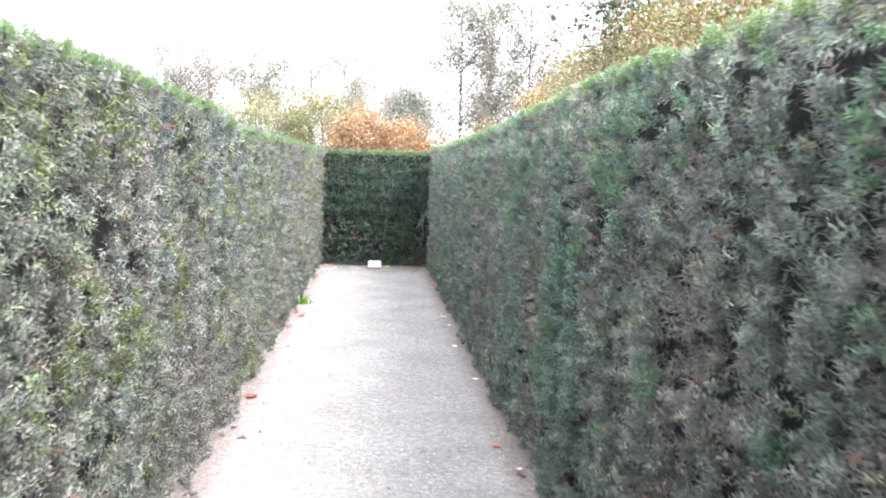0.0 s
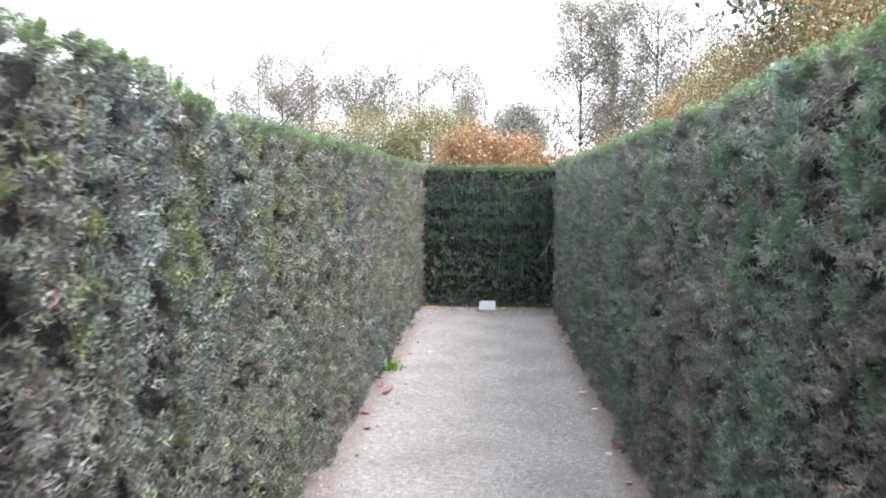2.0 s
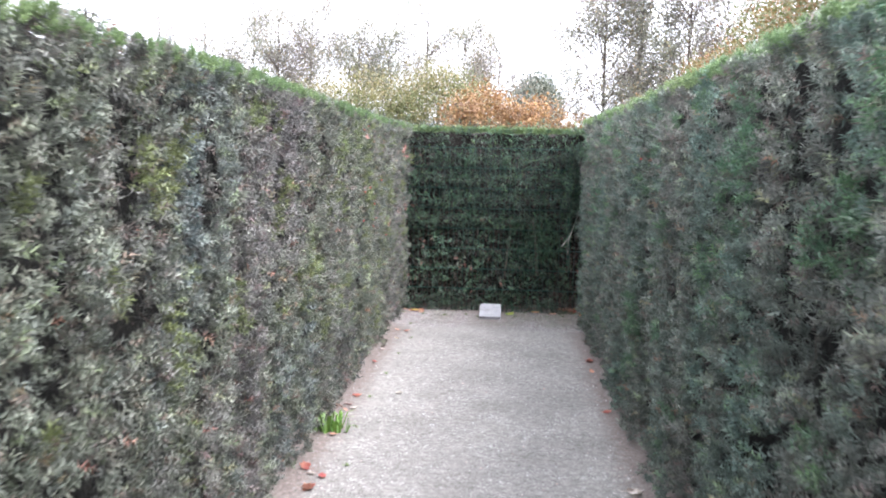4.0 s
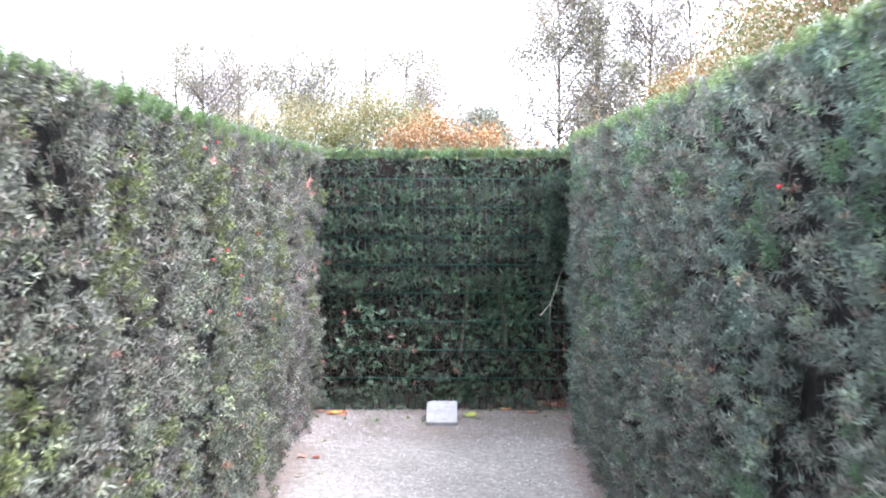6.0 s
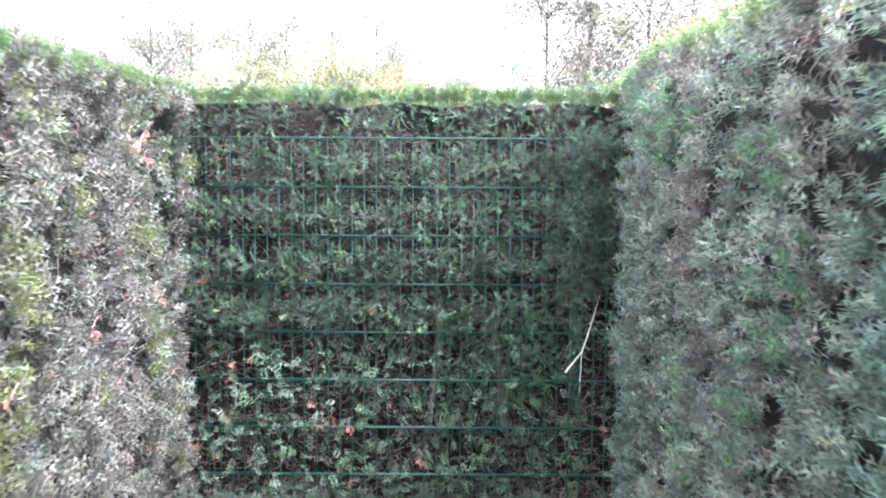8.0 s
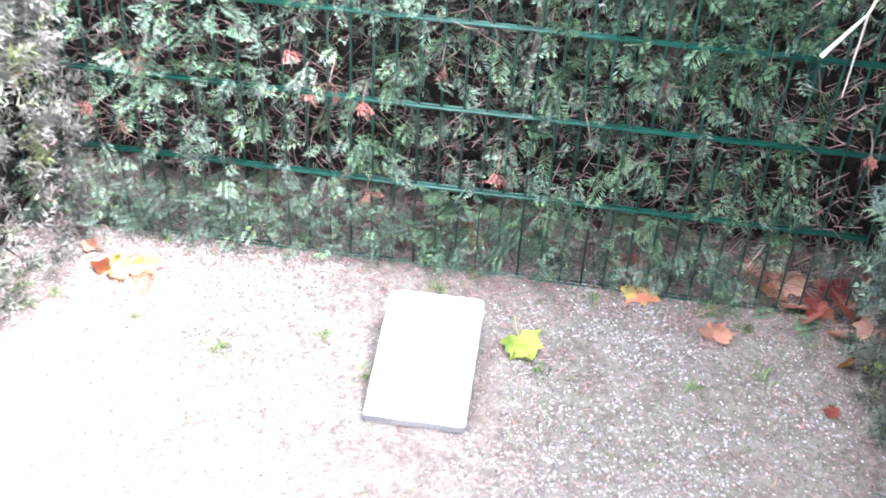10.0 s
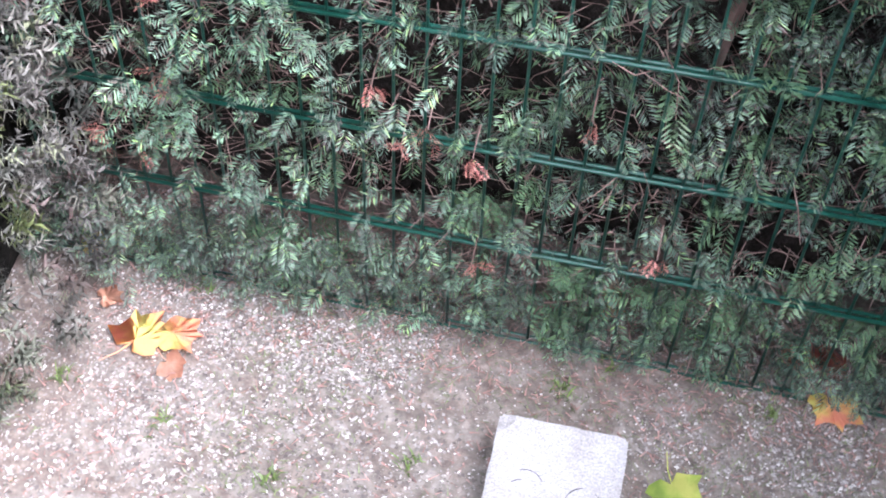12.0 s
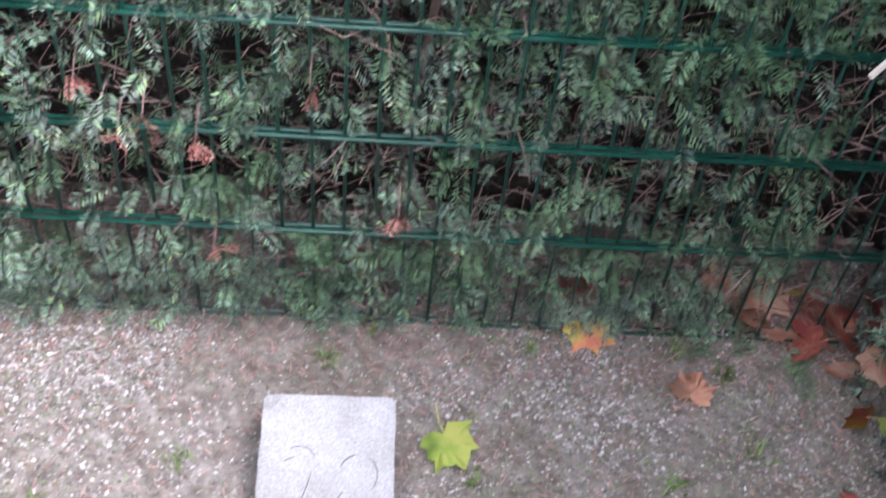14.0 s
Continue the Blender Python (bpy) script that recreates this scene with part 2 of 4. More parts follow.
leaf_pale = fallen_leaf("leaf_pale", (0.55, 0.48, 0.42), (0.68, 0.62, 0.55), (0.74, 0.70, 0.64))


# ---- mesh helpers ----
rng = np.random.default_rng(7)


def raw(name, verts, faces, material, smooth=False):
    """A mesh from arrays; faces all have the same number of corners."""
    me = bpy.data.meshes.new(name)
    verts, faces = np.asarray(verts, np.float32), np.asarray(faces, np.int32)
    k = faces.shape[1]
    me.vertices.add(len(verts))
    me.vertices.foreach_set("co", verts.ravel())
    me.loops.add(faces.size)
    me.loops.foreach_set("vertex_index", faces.ravel())
    me.polygons.add(len(faces))
    me.polygons.foreach_set("loop_start", np.arange(0, faces.size, k, dtype=np.int32))
    me.update(calc_edges=True)
    me.materials.append(material)
    if smooth:
        me.polygons.foreach_set("use_smooth", np.ones(len(faces), bool))
    return me


def part(name, bm, material, parent=None, label="", kind="", smooth=False):
    me = bpy.data.meshes.new(name)
    bm.to_mesh(me)
    bm.free()
    me.materials.append(material)
    if smooth:
        me.polygons.foreach_set("use_smooth", np.ones(len(me.polygons), bool))
    ob = new(name, me)
    ob.parent = parent
    return tagged(ob, label, "", "", kind)


def piece(name, me, parent=None, label="", kind=""):
    ob = new(name, me)
    ob.parent = parent
    return tagged(ob, label, "", "", kind)


def thing(name, label, category, group="", kind="", at=(0, 0, 0)):
    ob = new(name)
    ob.location = at
    ob.empty_display_size = 0.1
    return tagged(ob, label, category, group, kind)


def spray(n, length, needle, fine):
    """A flat yew spray along +x: a twig with two combs of slim needles. One island."""
    v, f = [], []
    step = length / n
    bow = rng.uniform(-0.3, 0.1)
    at = lambda x: (x, 0.0, bow * x * x / length)  # noqa: E731
    for i in range(n):
        x = i * step
        a = len(v)
        v += [at(x), at(x + step * (0.28 if fine else 0.5)), (x + step * 0.2, 0.0011, at(x)[2])]
        grow = math.sin(math.pi * (0.22 + 0.66 * i / (n - 1))) ** 0.6
        for side in (-1, 1):
            ln = needle * grow * rng.uniform(0.8, 1.1)
            lean = rng.uniform(0.45, 0.85)
            tip = np.array((x + ln * lean, side * ln * 0.85, at(x)[2] + rng.uniform(-0.15, 0.35) * ln))
            k = len(v)
            if fine:
                mid = np.array(at(x)) * 0.45 + tip * 0.55
                v += [tuple(mid + (-0.0017, 0, 0)), tuple(tip), tuple(mid + (0.0021, 0, 0))]
                f += [(a, k, k + 2), (k, k + 1, k + 2)]
            else:
                v.append(tuple(tip))
                f.append((a, a + 1, k))
        if i:
            f.append((last, a, a + 2))
        last = a + 1
    return np.array(v), np.array(f)


def leaf_quad(length):
    """A single pointed, folded leaf along +x."""
    v = np.array([(0, 0, 0), (0.5, 0.32, 0.06), (1, 0, -0.05), (0.5, -0.32, 0.06)]) * length
    return v, np.array([(0, 1, 2), (0, 2, 3)])


def spread(name, protos, places, ways, sizes, material, parent, label=""):
    """Sets prototypes at many places, their +x along the ways, turned at random about it, as one mesh."""
    places, ways, sizes = np.asarray(places), np.asarray(ways, float), np.asarray(sizes)
    ways = ways / np.linalg.norm(ways, axis=1)[:, None]
    side = np.cross(ways, rng.normal(size=ways.shape) * (0.55, 0.55, 0.4) + (0, 0, 0.75))
    side /= np.linalg.norm(side, axis=1)[:, None] + 1e-9
    up = np.cross(ways, side)
    which = rng.integers(0, len(protos), len(places))
    vs, fs, start = [], [], 0
    for k, (pv, pf) in enumerate(protos):
        pick = which == k
        m = int(pick.sum())
        if not m:
            continue
        s = sizes[pick][:, None, None]
        pts = places[pick][:, None, :] + s * (pv[None, :, 0:1] * ways[pick][:, None, :] + pv[None, :, 1:2] * side[pick][:, None, :] + pv[None, :, 2:3] * up[pick][:, None, :])
        vs.append(pts.reshape(-1, 3))
        fs.append((pf[None] + (start + np.arange(m) * len(pv))[:, None, None]).reshape(-1, 3))
        start += m * len(pv)
    return piece(name, raw(name, np.vstack(vs), np.vstack(fs), material), parent, label, "stuff")


def tube(bm, points, radii, sides=6):
    """A tapered round bar along the points."""
    rings = []
    for i, p in enumerate(points):
        a, b = Vector(points[max(i - 1, 0)]), Vector(points[min(i + 1, len(points) - 1)])
        q = (b - a).to_track_quat("Z", "Y")
        rings.append([bm.verts.new(Vector(p) + q @ Vector((math.cos(t) * radii[i], math.sin(t) * radii[i], 0)))
                      for t in (2 * math.pi * k / sides for k in range(sides))])
    for r, s in zip(rings, rings[1:]):
        for k in range(sides):
            bm.faces.new((r[k], r[(k + 1) % sides], s[(k + 1) % sides], s[k]))
    bm.faces.new(rings[0][::-1])
    bm.faces.new(rings[-1])


def box(bm, x0, x1, y0, y1, z0, z1, bevel=0.0):
    made = bmesh.ops.create_cube(bm, size=1.0, matrix=Matrix.Translation(((x0 + x1) / 2, (y0 + y1) / 2, (z0 + z1) / 2)) @ Matrix.Diagonal((x1 - x0, y1 - y0, z1 - z0, 1)))
    if bevel:
        edges = list({e for v in made["verts"] for e in v.link_edges})
        bmesh.ops.bevel(bm, geom=edges, offset=bevel, segments=2, affect="EDGES")


def bud(whorls, length, needle):
    """A yew shoot for the side hedges: pairs of pointed needles set round one stem. One island."""
    step = length / whorls
    v, f = [(i * step, 0.0, 0.0) for i in range(whorls + 1)], []
    turn = rng.uniform(0, 6.283)
    for i in range(whorls):
        for _ in range(2):
            turn += 2.4 + rng.uniform(-0.3, 0.3)
            ln = needle * rng.uniform(0.75, 1.2) * (1 - 0.2 * i / whorls)
            up = rng.uniform(0.15, 0.6) + 0.6 * i / whorls
            v.append((i * step + ln * up, ln * 0.9 * math.cos(turn), ln * 0.9 * math.sin(turn)))
            f.append((i, i + 1, len(v) - 1))
    return np.array(v), np.array(f)


BUDS = [bud(7, rng.uniform(0.024, 0.034), 0.0185) for _ in range(10)]
SPRAYS = [spray(8, rng.uniform(0.042, 0.062), 0.018, False) for _ in range(6)]
FINE = [spray(11, rng.uniform(0.052, 0.076), 0.022, True) for _ in range(8)]
LEAVES = [leaf_quad(1.0)]


# ---- plan: the alley runs along y to the fence at y = 0 ----
def left_face(y):
    return -0.50 - 0.018 * y


def right_face(y):
    return 1.145 - 0.021 * y + 0.075 * np.clip((y + 1.0) / 0.8, 0, 1)


def left_top(y):
    return 1.836 + 0.010 * np.sin(y * 0.8 + 0.4) + 0.075 * np.clip((-10.3 - y) / 0.9, 0, 1)


def right_top(y):
    return 1.886 + 0.010 * np.sin(y * 0.6 + 1.0) + 0.085 * np.clip((-9.6 - y) / 3.2, 0, 1) - 0.03 * np.clip((y + 1.2) / 1.0, 0, 1)


ALLEY_BACK = -19.5


# ---- ground ----
def build_ground():
    xs = np.concatenate([[-900, -120, -20, -4, -1.6], np.arange(-1.0, 1.9, 0.05), [2.3, 5, 20, 120, 900]])
    ys = np.concatenate([[-900, -120, -40, -21], np.arange(-19.5, -2.0, 0.25), np.arange(-2.0, 0.6, 0.05), [0.9, 1.4, 2.5, 6, 15, 40, 120, 400, 2500]])
    gx, gy = np.meshgrid(xs, ys)
    gz = np.zeros_like(gx)
    near = (np.abs(gx - 0.4) < 1.6) & (gy > -20) & (gy < 1)
    for i, j in zip(*np.nonzero(near)):
        gz[i, j] = 0.0028 * noise.noise((gx[i, j] * 1.7, gy[i, j] * 1.1, 3.0)) + 0.0012 * noise.noise((gx[i, j] * 7, gy[i, j] * 7, 9.0))
    soil = np.maximum(1 - np.clip(np.minimum(gx - left_face(gy) + 0.0, right_face(gy) - gx) / 0.25, 0, 1), 0)
    soil = np.maximum(soil, 1 - np.clip((0.02 - gy) / 0.30, 0, 1))
    soil = np.maximum(soil, 0.80 * np.clip((gy + 1.5) / 0.7, 0, 1) * np.clip((gx + 0.6) / 0.9, 0.95, 1))
    soil = np.where(gy > 0.9, 0.25, soil)
    n, m = len(xs), len(ys)
    idx = np.arange(n * m).reshape(m, n)
    faces = np.stack([idx[:-1, :-1], idx[:-1, 1:], idx[1:, 1:], idx[1:, :-1]], -1).reshape(-1, 4)
    me = raw("ground", np.stack([gx, gy, gz], -1).reshape(-1, 3), faces, gravel, True)
    at = me.attributes.new("soil", "FLOAT", "POINT")
    at.data.foreach_set("value", soil.astype(np.float32).ravel())
    tagged(new("ground", me), "pale gravel path with brown litter along the hedge feet", "path", "", "structure")


build_ground()


# ---- clipped yew hedges ----
def tufts(points, normals, per, radius, lift=0.15, loose=0.75, size=(0.75, 1.35)):
    """Sprays in tufts: each tuft opens outwards from a point inside the hedge."""
    m = len(points)
    roots = points - normals * radius
    k = np.repeat(np.arange(m), per)
    ways = normals[k] + rng.normal(size=(len(k), 3)) * loose + (0, 0, lift)
    ways /= np.linalg.norm(ways, axis=1)[:, None]
    inward = (ways * normals[k]).sum(1) < 0.05
    ways[inward] -= 1.6 * (ways[inward] * normals[k][inward]).sum(1)[:, None] * normals[k][inward]
    reach = rng.uniform(0.1, 0.75, len(k)) * radius
    return roots[k] + ways * reach[:, None], ways, rng.uniform(*size, len(k))


def domes(points, normals, per, wide, tall, deep, size=(0.7, 1.2)):
    """Close, upright tufts, each a small dome of shoots, dark clefts between them."""
    k = np.repeat(np.arange(len(points)), per)
    n = normals[k]
    along = np.stack([-n[:, 1], n[:, 0], 0 * n[:, 0]], -1)
    r, a = np.sqrt(rng.random(len(k))), rng.uniform(0, 6.283, len(k))
    du, dv = r * np.cos(a), r * np.sin(a)
    up = np.array((0.0, 0.0, 1.0))
    pts = points[k] + along * (du * wide)[:, None] + up * (dv * tall)[:, None] - n * (deep * r ** 2)[:, None]
    ways = n * 0.8 + along * (du * 0.7)[:, None] + up * (dv * 0.5 + 0.40)[:, None] + rng.normal(size=(len(k), 3)) * 0.30
    return pts, ways, rng.uniform(*size, len(k))


def face_tufts(x_at, top, sign, y0, y1, du, dz):
    """Tuft centres on a side face, in wandering columns of uneven depth."""
    P = []
    for i in range(int((y1 - y0) / du)):
        u = y0 + i * du
        sunk, start = rng.normal() * 0.017, rng.random()
        m = int(1.95 / dz)
        z = 0.03 + (np.arange(m) + start) * dz + rng.normal(size=m) * 0.016
        y = u + rng.normal(size=m) * 0.014
        d = np.array([noise.noise((u * 2.6, zz * 1.6, 4.0 + sign)) * 0.045 + noise.noise((u * 8, zz * 4.5, 9.0)) * 0.042 for zz in z])
        P.append(np.stack([x_at(y) - sign * (d + sunk + rng.normal(size=m) * 0.011 - 0.022), y, z], -1))
    P = np.vstack(P)
    return P[P[:, 2] < top(P[:, 1]) - 0.040]


def hedge_core(name, x_at, y0, y1, top, thick, sign):
    """The twiggy mass inside a side hedge, uneven; its near-black colour includes the shade."""
    ys = np.arange(y0, y1 + 0.01, 0.15)
    ring = [(0.20, 0.02), (0.19, 0.3), (0.18, 0.9), (0.17, 1.5), (0.115, -0.075), (0.21, -0.040), (thick - 0.1, -0.05), (thick, 0.02)]
    v = []
    for y in ys:
        for d, z in ring:
            zz = z if 0 <= z < 1.6 and d < 0.3 else (top(y) + z if z < 0 else 0.02)
            jig = 0.05 * noise.noise((d * 3, y * 4, zz * 4))
            v.append((x_at(y) + sign * (d + jig), y, zz + (jig * 0.3 if z < 0 else 0)))
    n, m = len(ring), len(ys)
    f = [(i * n + k, i * n + k + 1, (i + 1) * n + k + 1, (i + 1) * n + k) for i in range(m - 1) for k in range(n - 1)]
    f += [(k, k + 1, n - 2 - k, n - 1 - k) for k in range(n // 2 - 1)]
    e = (m - 1) * n
    f += [(e + n - 1 - k, e + n - 2 - k, e + k + 1, e + k) for k in range(n // 2 - 1)]
    return raw(name, v, f, hedge_inside_shaded)


def twigs(name, pts, ways, parent, label, material, length=0.16, thick=0.0022):
    """Bare woody twigs that show between the tufts."""
    bm = bmesh.new()
    for p, w in zip(pts, ways):
        a = Vector(p)
        d = Vector(w).normalized() * length * rng.uniform(0.5, 1.3)
        bend = Vector(rng.normal(size=3)) * 0.014
        r = thick * rng.uniform(0.5, 1.2)
        tube(bm, [a, a + d * 0.5 + bend, a + d], [r, r * 0.75, r * 0.35], 3)
    return part(name, bm, material, parent, label, "stuff")


def side_hedge(label, x_at, top, sign, material):
    root = thing("yew_hedge", label, "hedge", "clipped yew hedges", at=(0, 0, 0))
    piece("woody_core", hedge_core("woody_core", x_at, ALLEY_BACK, 0.9, top, 1.0, sign), root, "twiggy inside, coloured dark for the shade")
    pts = face_tufts(x_at, top, sign, -16.4, 0.1, 0.081, 0.093)
    gap = np.array([noise.noise((p[0] * 5, p[1] * 8.5, p[2] * 4.2 + 3)) for p in pts]) < -0.31
    pts = pts[~gap & (rng.random(len(pts)) > (0.085 if sign > 0 else 0.045))]
    nrm = np.tile((-sign * 1.0, 0.0, 0.0), (len(pts), 1))
    # some neighbouring tufts carry this year's growth, more of them towards the top
    fresh = np.array([noise.noise((p[0] * 3, p[1] * 4.0 + 40 * sign, p[2] * 2.6)) for p in pts]) + 0.20 * (pts[:, 2] - 1.15) + rng.normal(size=len(pts)) * 0.09
    young = fresh > (0.32 if sign < 0 else 0.34)
    a, b, c = domes(pts[~young], nrm[~young], 12, *((0.026, 0.041, 0.058) if sign > 0 else (0.030, 0.046, 0.050)), (0.95, 1.5))
    far = face_tufts(x_at, top, sign, ALLEY_BACK, -16.4, 0.15, 0.15)
    m = int(16.5 * 24)
    y = rng.uniform(-16.4, 0.1, m)
    brim = np.stack([x_at(y) + sign * rng.uniform(0.0, 0.03, m), y, top(y) - rng.uniform(0.05, 0.085, m)], -1)
    a3, b3, c3 = domes(brim, np.tile((-sign * 0.9, 0.0, 0.4), (m, 1)), 12, 0.035, 0.03, 0.03, (0.9, 1.3))
    a2, b2, c2 = domes(far, np.tile((-sign * 1.0, 0.0, 0.0), (len(far), 1)), 12, 0.07, 0.08, 0.06, (1.3, 2.2))
    spread("foliage", BUDS, np.vstack([a, a2, a3]), np.vstack([b, b2, b3]), np.concatenate([c, c2, c3]), material, root, "short upright yew tufts")
    a, b, c = domes(pts[young], nrm[young], 6, 0.034, 0.050, 0.050, (0.95, 1.5))
    a2, b2, c2 = domes(pts[young], nrm[young], 9, 0.032, 0.052, 0.040, (0.95, 1.55))
    spread("young_growth", BUDS, a2, b2, c2, yew_lime if sign < 0 else yew_emerald, root, "fresh green shoots in patches")
    # shaded sprays deeper in, and the plain outer face and top
    m = int(16.5 * 1.8 * 55)
    y, z = rng.uniform(-16.4, 0.1, m), rng.uniform(0.03, 1.85, m)
    deep = np.stack([x_at(y) + sign * 0.115, y, z], -1)
    a3, b3, c3 = tufts(deep, np.tile((-sign * 1.0, 0, 0), (m, 1)), 6, 0.05, 0.1, 0.9, (1.3, 1.9))
    spread("inner_foliage", BUDS, np.vstack([a, a3]), np.vstack([b, b3]), np.concatenate([c, c3]), material, root, "shaded sprays deeper inside")
    m = 1150
    y, z = rng.uniform(ALLEY_BACK, 0.9, m), rng.uniform(0.05, 2.6, m)
    flat = z > 1.85
    outer = np.stack([x_at(y) + sign * np.where(flat, 0.25 + (z - 1.85), 1.03), y, np.where(flat, top(y) - 0.08, z)], -1)
    nrm = np.where(flat[:, None], (0.0, 0.0, 1.0), (sign * 1.0, 0.0, 0.0))
    a, b, c = tufts(outer, nrm, 5, 0.04, 0.0, 1.0, (1.9, 2.7))
    spread("outer_foliage", BUDS, a, b, c, material, root, "clipped outer face")
    # clipped top edge: short young growth, sheared level
    m = int(16.5 * 40)
    y = rng.uniform(-16.4, 0.3, m)
    lip = np.stack([x_at(y) - sign * rng.uniform(-0.02, 0.022, m), y, top(y) - rng.uniform(0.026, 0.050, m)], -1)
    edge = np.tile((-sign * 0.75, 0.0, 0.6), (m, 1))
    a, b, c = domes(lip, edge, 8, 0.030, 0.018, 0.015, (0.5, 0.8))
    m = int(16.5 * 48)
    y, d = rng.uniform(-16.4, 0.3, m), 0.34 * rng.random(m) ** 1.5
    flat = np.stack([x_at(y) + sign * d, y, top(y) - 0.040 + rng.normal(size=m) * 0.006], -1)
    a2, b2, c2 = tufts(flat, np.tile((-sign * 0.15, 0.0, 1.0), (m, 1)), 7, 0.03, 0.3, 0.6, (0.6, 0.95))
    spread("top_growth", BUDS, np.vstack([a, a2]), np.vstack([b, b2]), np.concatenate([c, c2]), yew_fresh, root, "bright green clipped top")
    m = 520
    y, z = rng.uniform(-14, 0, m), rng.uniform(0.05, 1.75, m)
    pts = np.stack([x_at(y) + sign * 0.09, y, z], -1)
    twigs("twig_tangle", pts, np.stack([np.full(m, -sign * 0.8), rng.normal(size=m), rng.normal(size=m)], -1), root, "bare brown twigs", trunk_bark, 0.12)
    return root


side_hedge("tall clipped grey-green yew hedge with dry olive patches", left_face, left_top, -1, yew_grey)
side_hedge("tall clipped blue-green yew hedge beside the gravel path", right_face, right_top, 1, yew_blue)


def end_hedge():
    """The yew behind the fence: thin in the middle, where daylight comes through, bare beside the post."""
    root = thing("yew_hedge", "dark green yew hedge growing through a green wire fence", "hedge", "clipped yew hedges")
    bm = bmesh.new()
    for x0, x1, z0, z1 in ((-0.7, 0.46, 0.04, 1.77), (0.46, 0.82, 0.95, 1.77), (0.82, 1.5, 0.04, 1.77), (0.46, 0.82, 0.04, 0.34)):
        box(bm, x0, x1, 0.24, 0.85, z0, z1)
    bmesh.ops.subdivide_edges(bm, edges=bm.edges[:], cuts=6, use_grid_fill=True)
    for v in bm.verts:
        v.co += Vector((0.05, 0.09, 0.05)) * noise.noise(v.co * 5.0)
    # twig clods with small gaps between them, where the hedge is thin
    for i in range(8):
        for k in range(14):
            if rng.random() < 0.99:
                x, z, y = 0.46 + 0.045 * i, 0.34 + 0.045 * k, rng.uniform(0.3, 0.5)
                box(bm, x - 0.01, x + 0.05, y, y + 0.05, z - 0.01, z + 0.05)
    part("woody_core", bm, twig_mass, root, "twiggy inside, coloured dark for the shade")

    # the front: over the wires at one side, above the fence and at the foot; behind them elsewhere
    gx, gz = np.meshgrid(np.arange(-0.68, 1.30, 0.064), np.arange(0.04, 1.85, 0.064))
    pts = np.stack([gx.ravel(), 0 * gx.ravel(), gz.ravel()], -1)
    pts[:, (0, 2)] += rng.normal(size=(len(pts), 2)) * 0.02
    m = len(pts)
    lump = np.array([noise.noise((p[0] * 4, 1.0, p[2] * 4)) for p in pts])
    x, z = pts[:, 0], pts[:, 2]
    over = np.clip((-0.32 + 0.42 * np.clip((1.15 - z) / 0.5, 0, 1) - x + 0.25 * lump) / 0.10, 0, 1)
    rail = np.abs((z - 0.02 + 0.1) % 0.2 - 0.1) < 0.042
    tip = np.where(z > 0.78, np.where(rail & (x < 0.98), 0.016, -0.070), -0.030 + 0.030 * np.clip((x - 0.6) / 0.2, 0, 1) + np.where(rail & (x > -0.1), 0.02, 0.0)) + 0.022 * lump - np.where(z > 0.78, 0.040, 0.055) * over
    tip = np.where(z > 1.66, -0.085 + 0.03 * lump, tip)
    tip = np.where(rng.random(m) < 0.07, tip - 0.035, tip)
    tip = np.where((z < 0.17) & (x < 0.35), np.minimum(tip, -0.015 + 0.025 * lump), tip)
    pts[:, 1] = tip
    thin = (np.abs(x - 0.64) < 0.26) & (np.abs(z - 0.66) < 0.42)
    bare = (x > 1.02) & (z < 1.0)
    keep = ~(thin & (rng.random(m) < 0.10)) & ~((z < 0.8) & (x < 0.05) & (rng.random(m) < 0.28)) & ~(bare & (rng.random(m) < 0.40))
    pts = pts[keep]
    nrm = np.tile((0.0, -1.0, 0.0), (len(pts), 1))
    low = pts[:, 2] < 0.80
    a, b, c = tufts(pts[low], nrm[low], 5, 0.075, -0.30, 0.62, (0.6, 1.10))
    spread("foliage", FINE, a, b, c, yew_dark, root, "flat yew sprays poking through the wires")
    m = 180
    foot = np.stack([-0.66 + 1.65 * rng.random(m) ** 1.3, rng.uniform(-0.05, 0.02, m), 0.022 + 0.14 * rng.random(m) ** 1.4], -1)
    a, b, c = tufts(foot, np.tile((0.0, -0.85, -0.25), (m, 1)), 5, 0.05, -0.15, 0.65, (0.45, 0.85))
    spread("low_foliage", FINE, a, b, c, yew_dark, root, "loose sprays hanging over the gravel")
    high = ~low
    a, b, c = tufts(pts[high], nrm[high], 13, 0.075, 0.0, 0.50, (0.75, 1.2))
    spread("upper_foliage", SPRAYS, a, b, c, yew_dark, root, "dense clipped yew sprays")
    # a denser coat between the upper wires, and over the post above waist height
    m = 900
    coat = np.stack([rng.uniform(-0.60, 1.22, m), rng.uniform(-0.075, -0.045, m), rng.uniform(0.84, 1.66, m)], -1)
    off = np.abs((coat[:, 2] - 0.02 + 0.1) % 0.2 - 0.1)
    coat = coat[(off > 0.062) | (coat[:, 0] > 1.06)]
    a2, b2, c2 = tufts(coat, np.tile((0.0, -1.0, 0.0), (len(coat), 1)), 10, 0.045, 0.0, 0.50, (0.6, 0.95))
    spread("front_foliage", SPRAYS, a2, b2, c2, yew_dark, root, "clipped sprays standing out between the wires")
    m = 90
    cover = np.stack([rng.uniform(1.0, 1.22, m), rng.uniform(0.02, 0.16, m), rng.uniform(0.98, 1.65, m)], -1)
    a2, b2, c2 = tufts(cover, np.tile((0.0, -1.0, 0.0), (m, 1)), 9, 0.06, 0.0, 0.8, (0.9, 1.4))
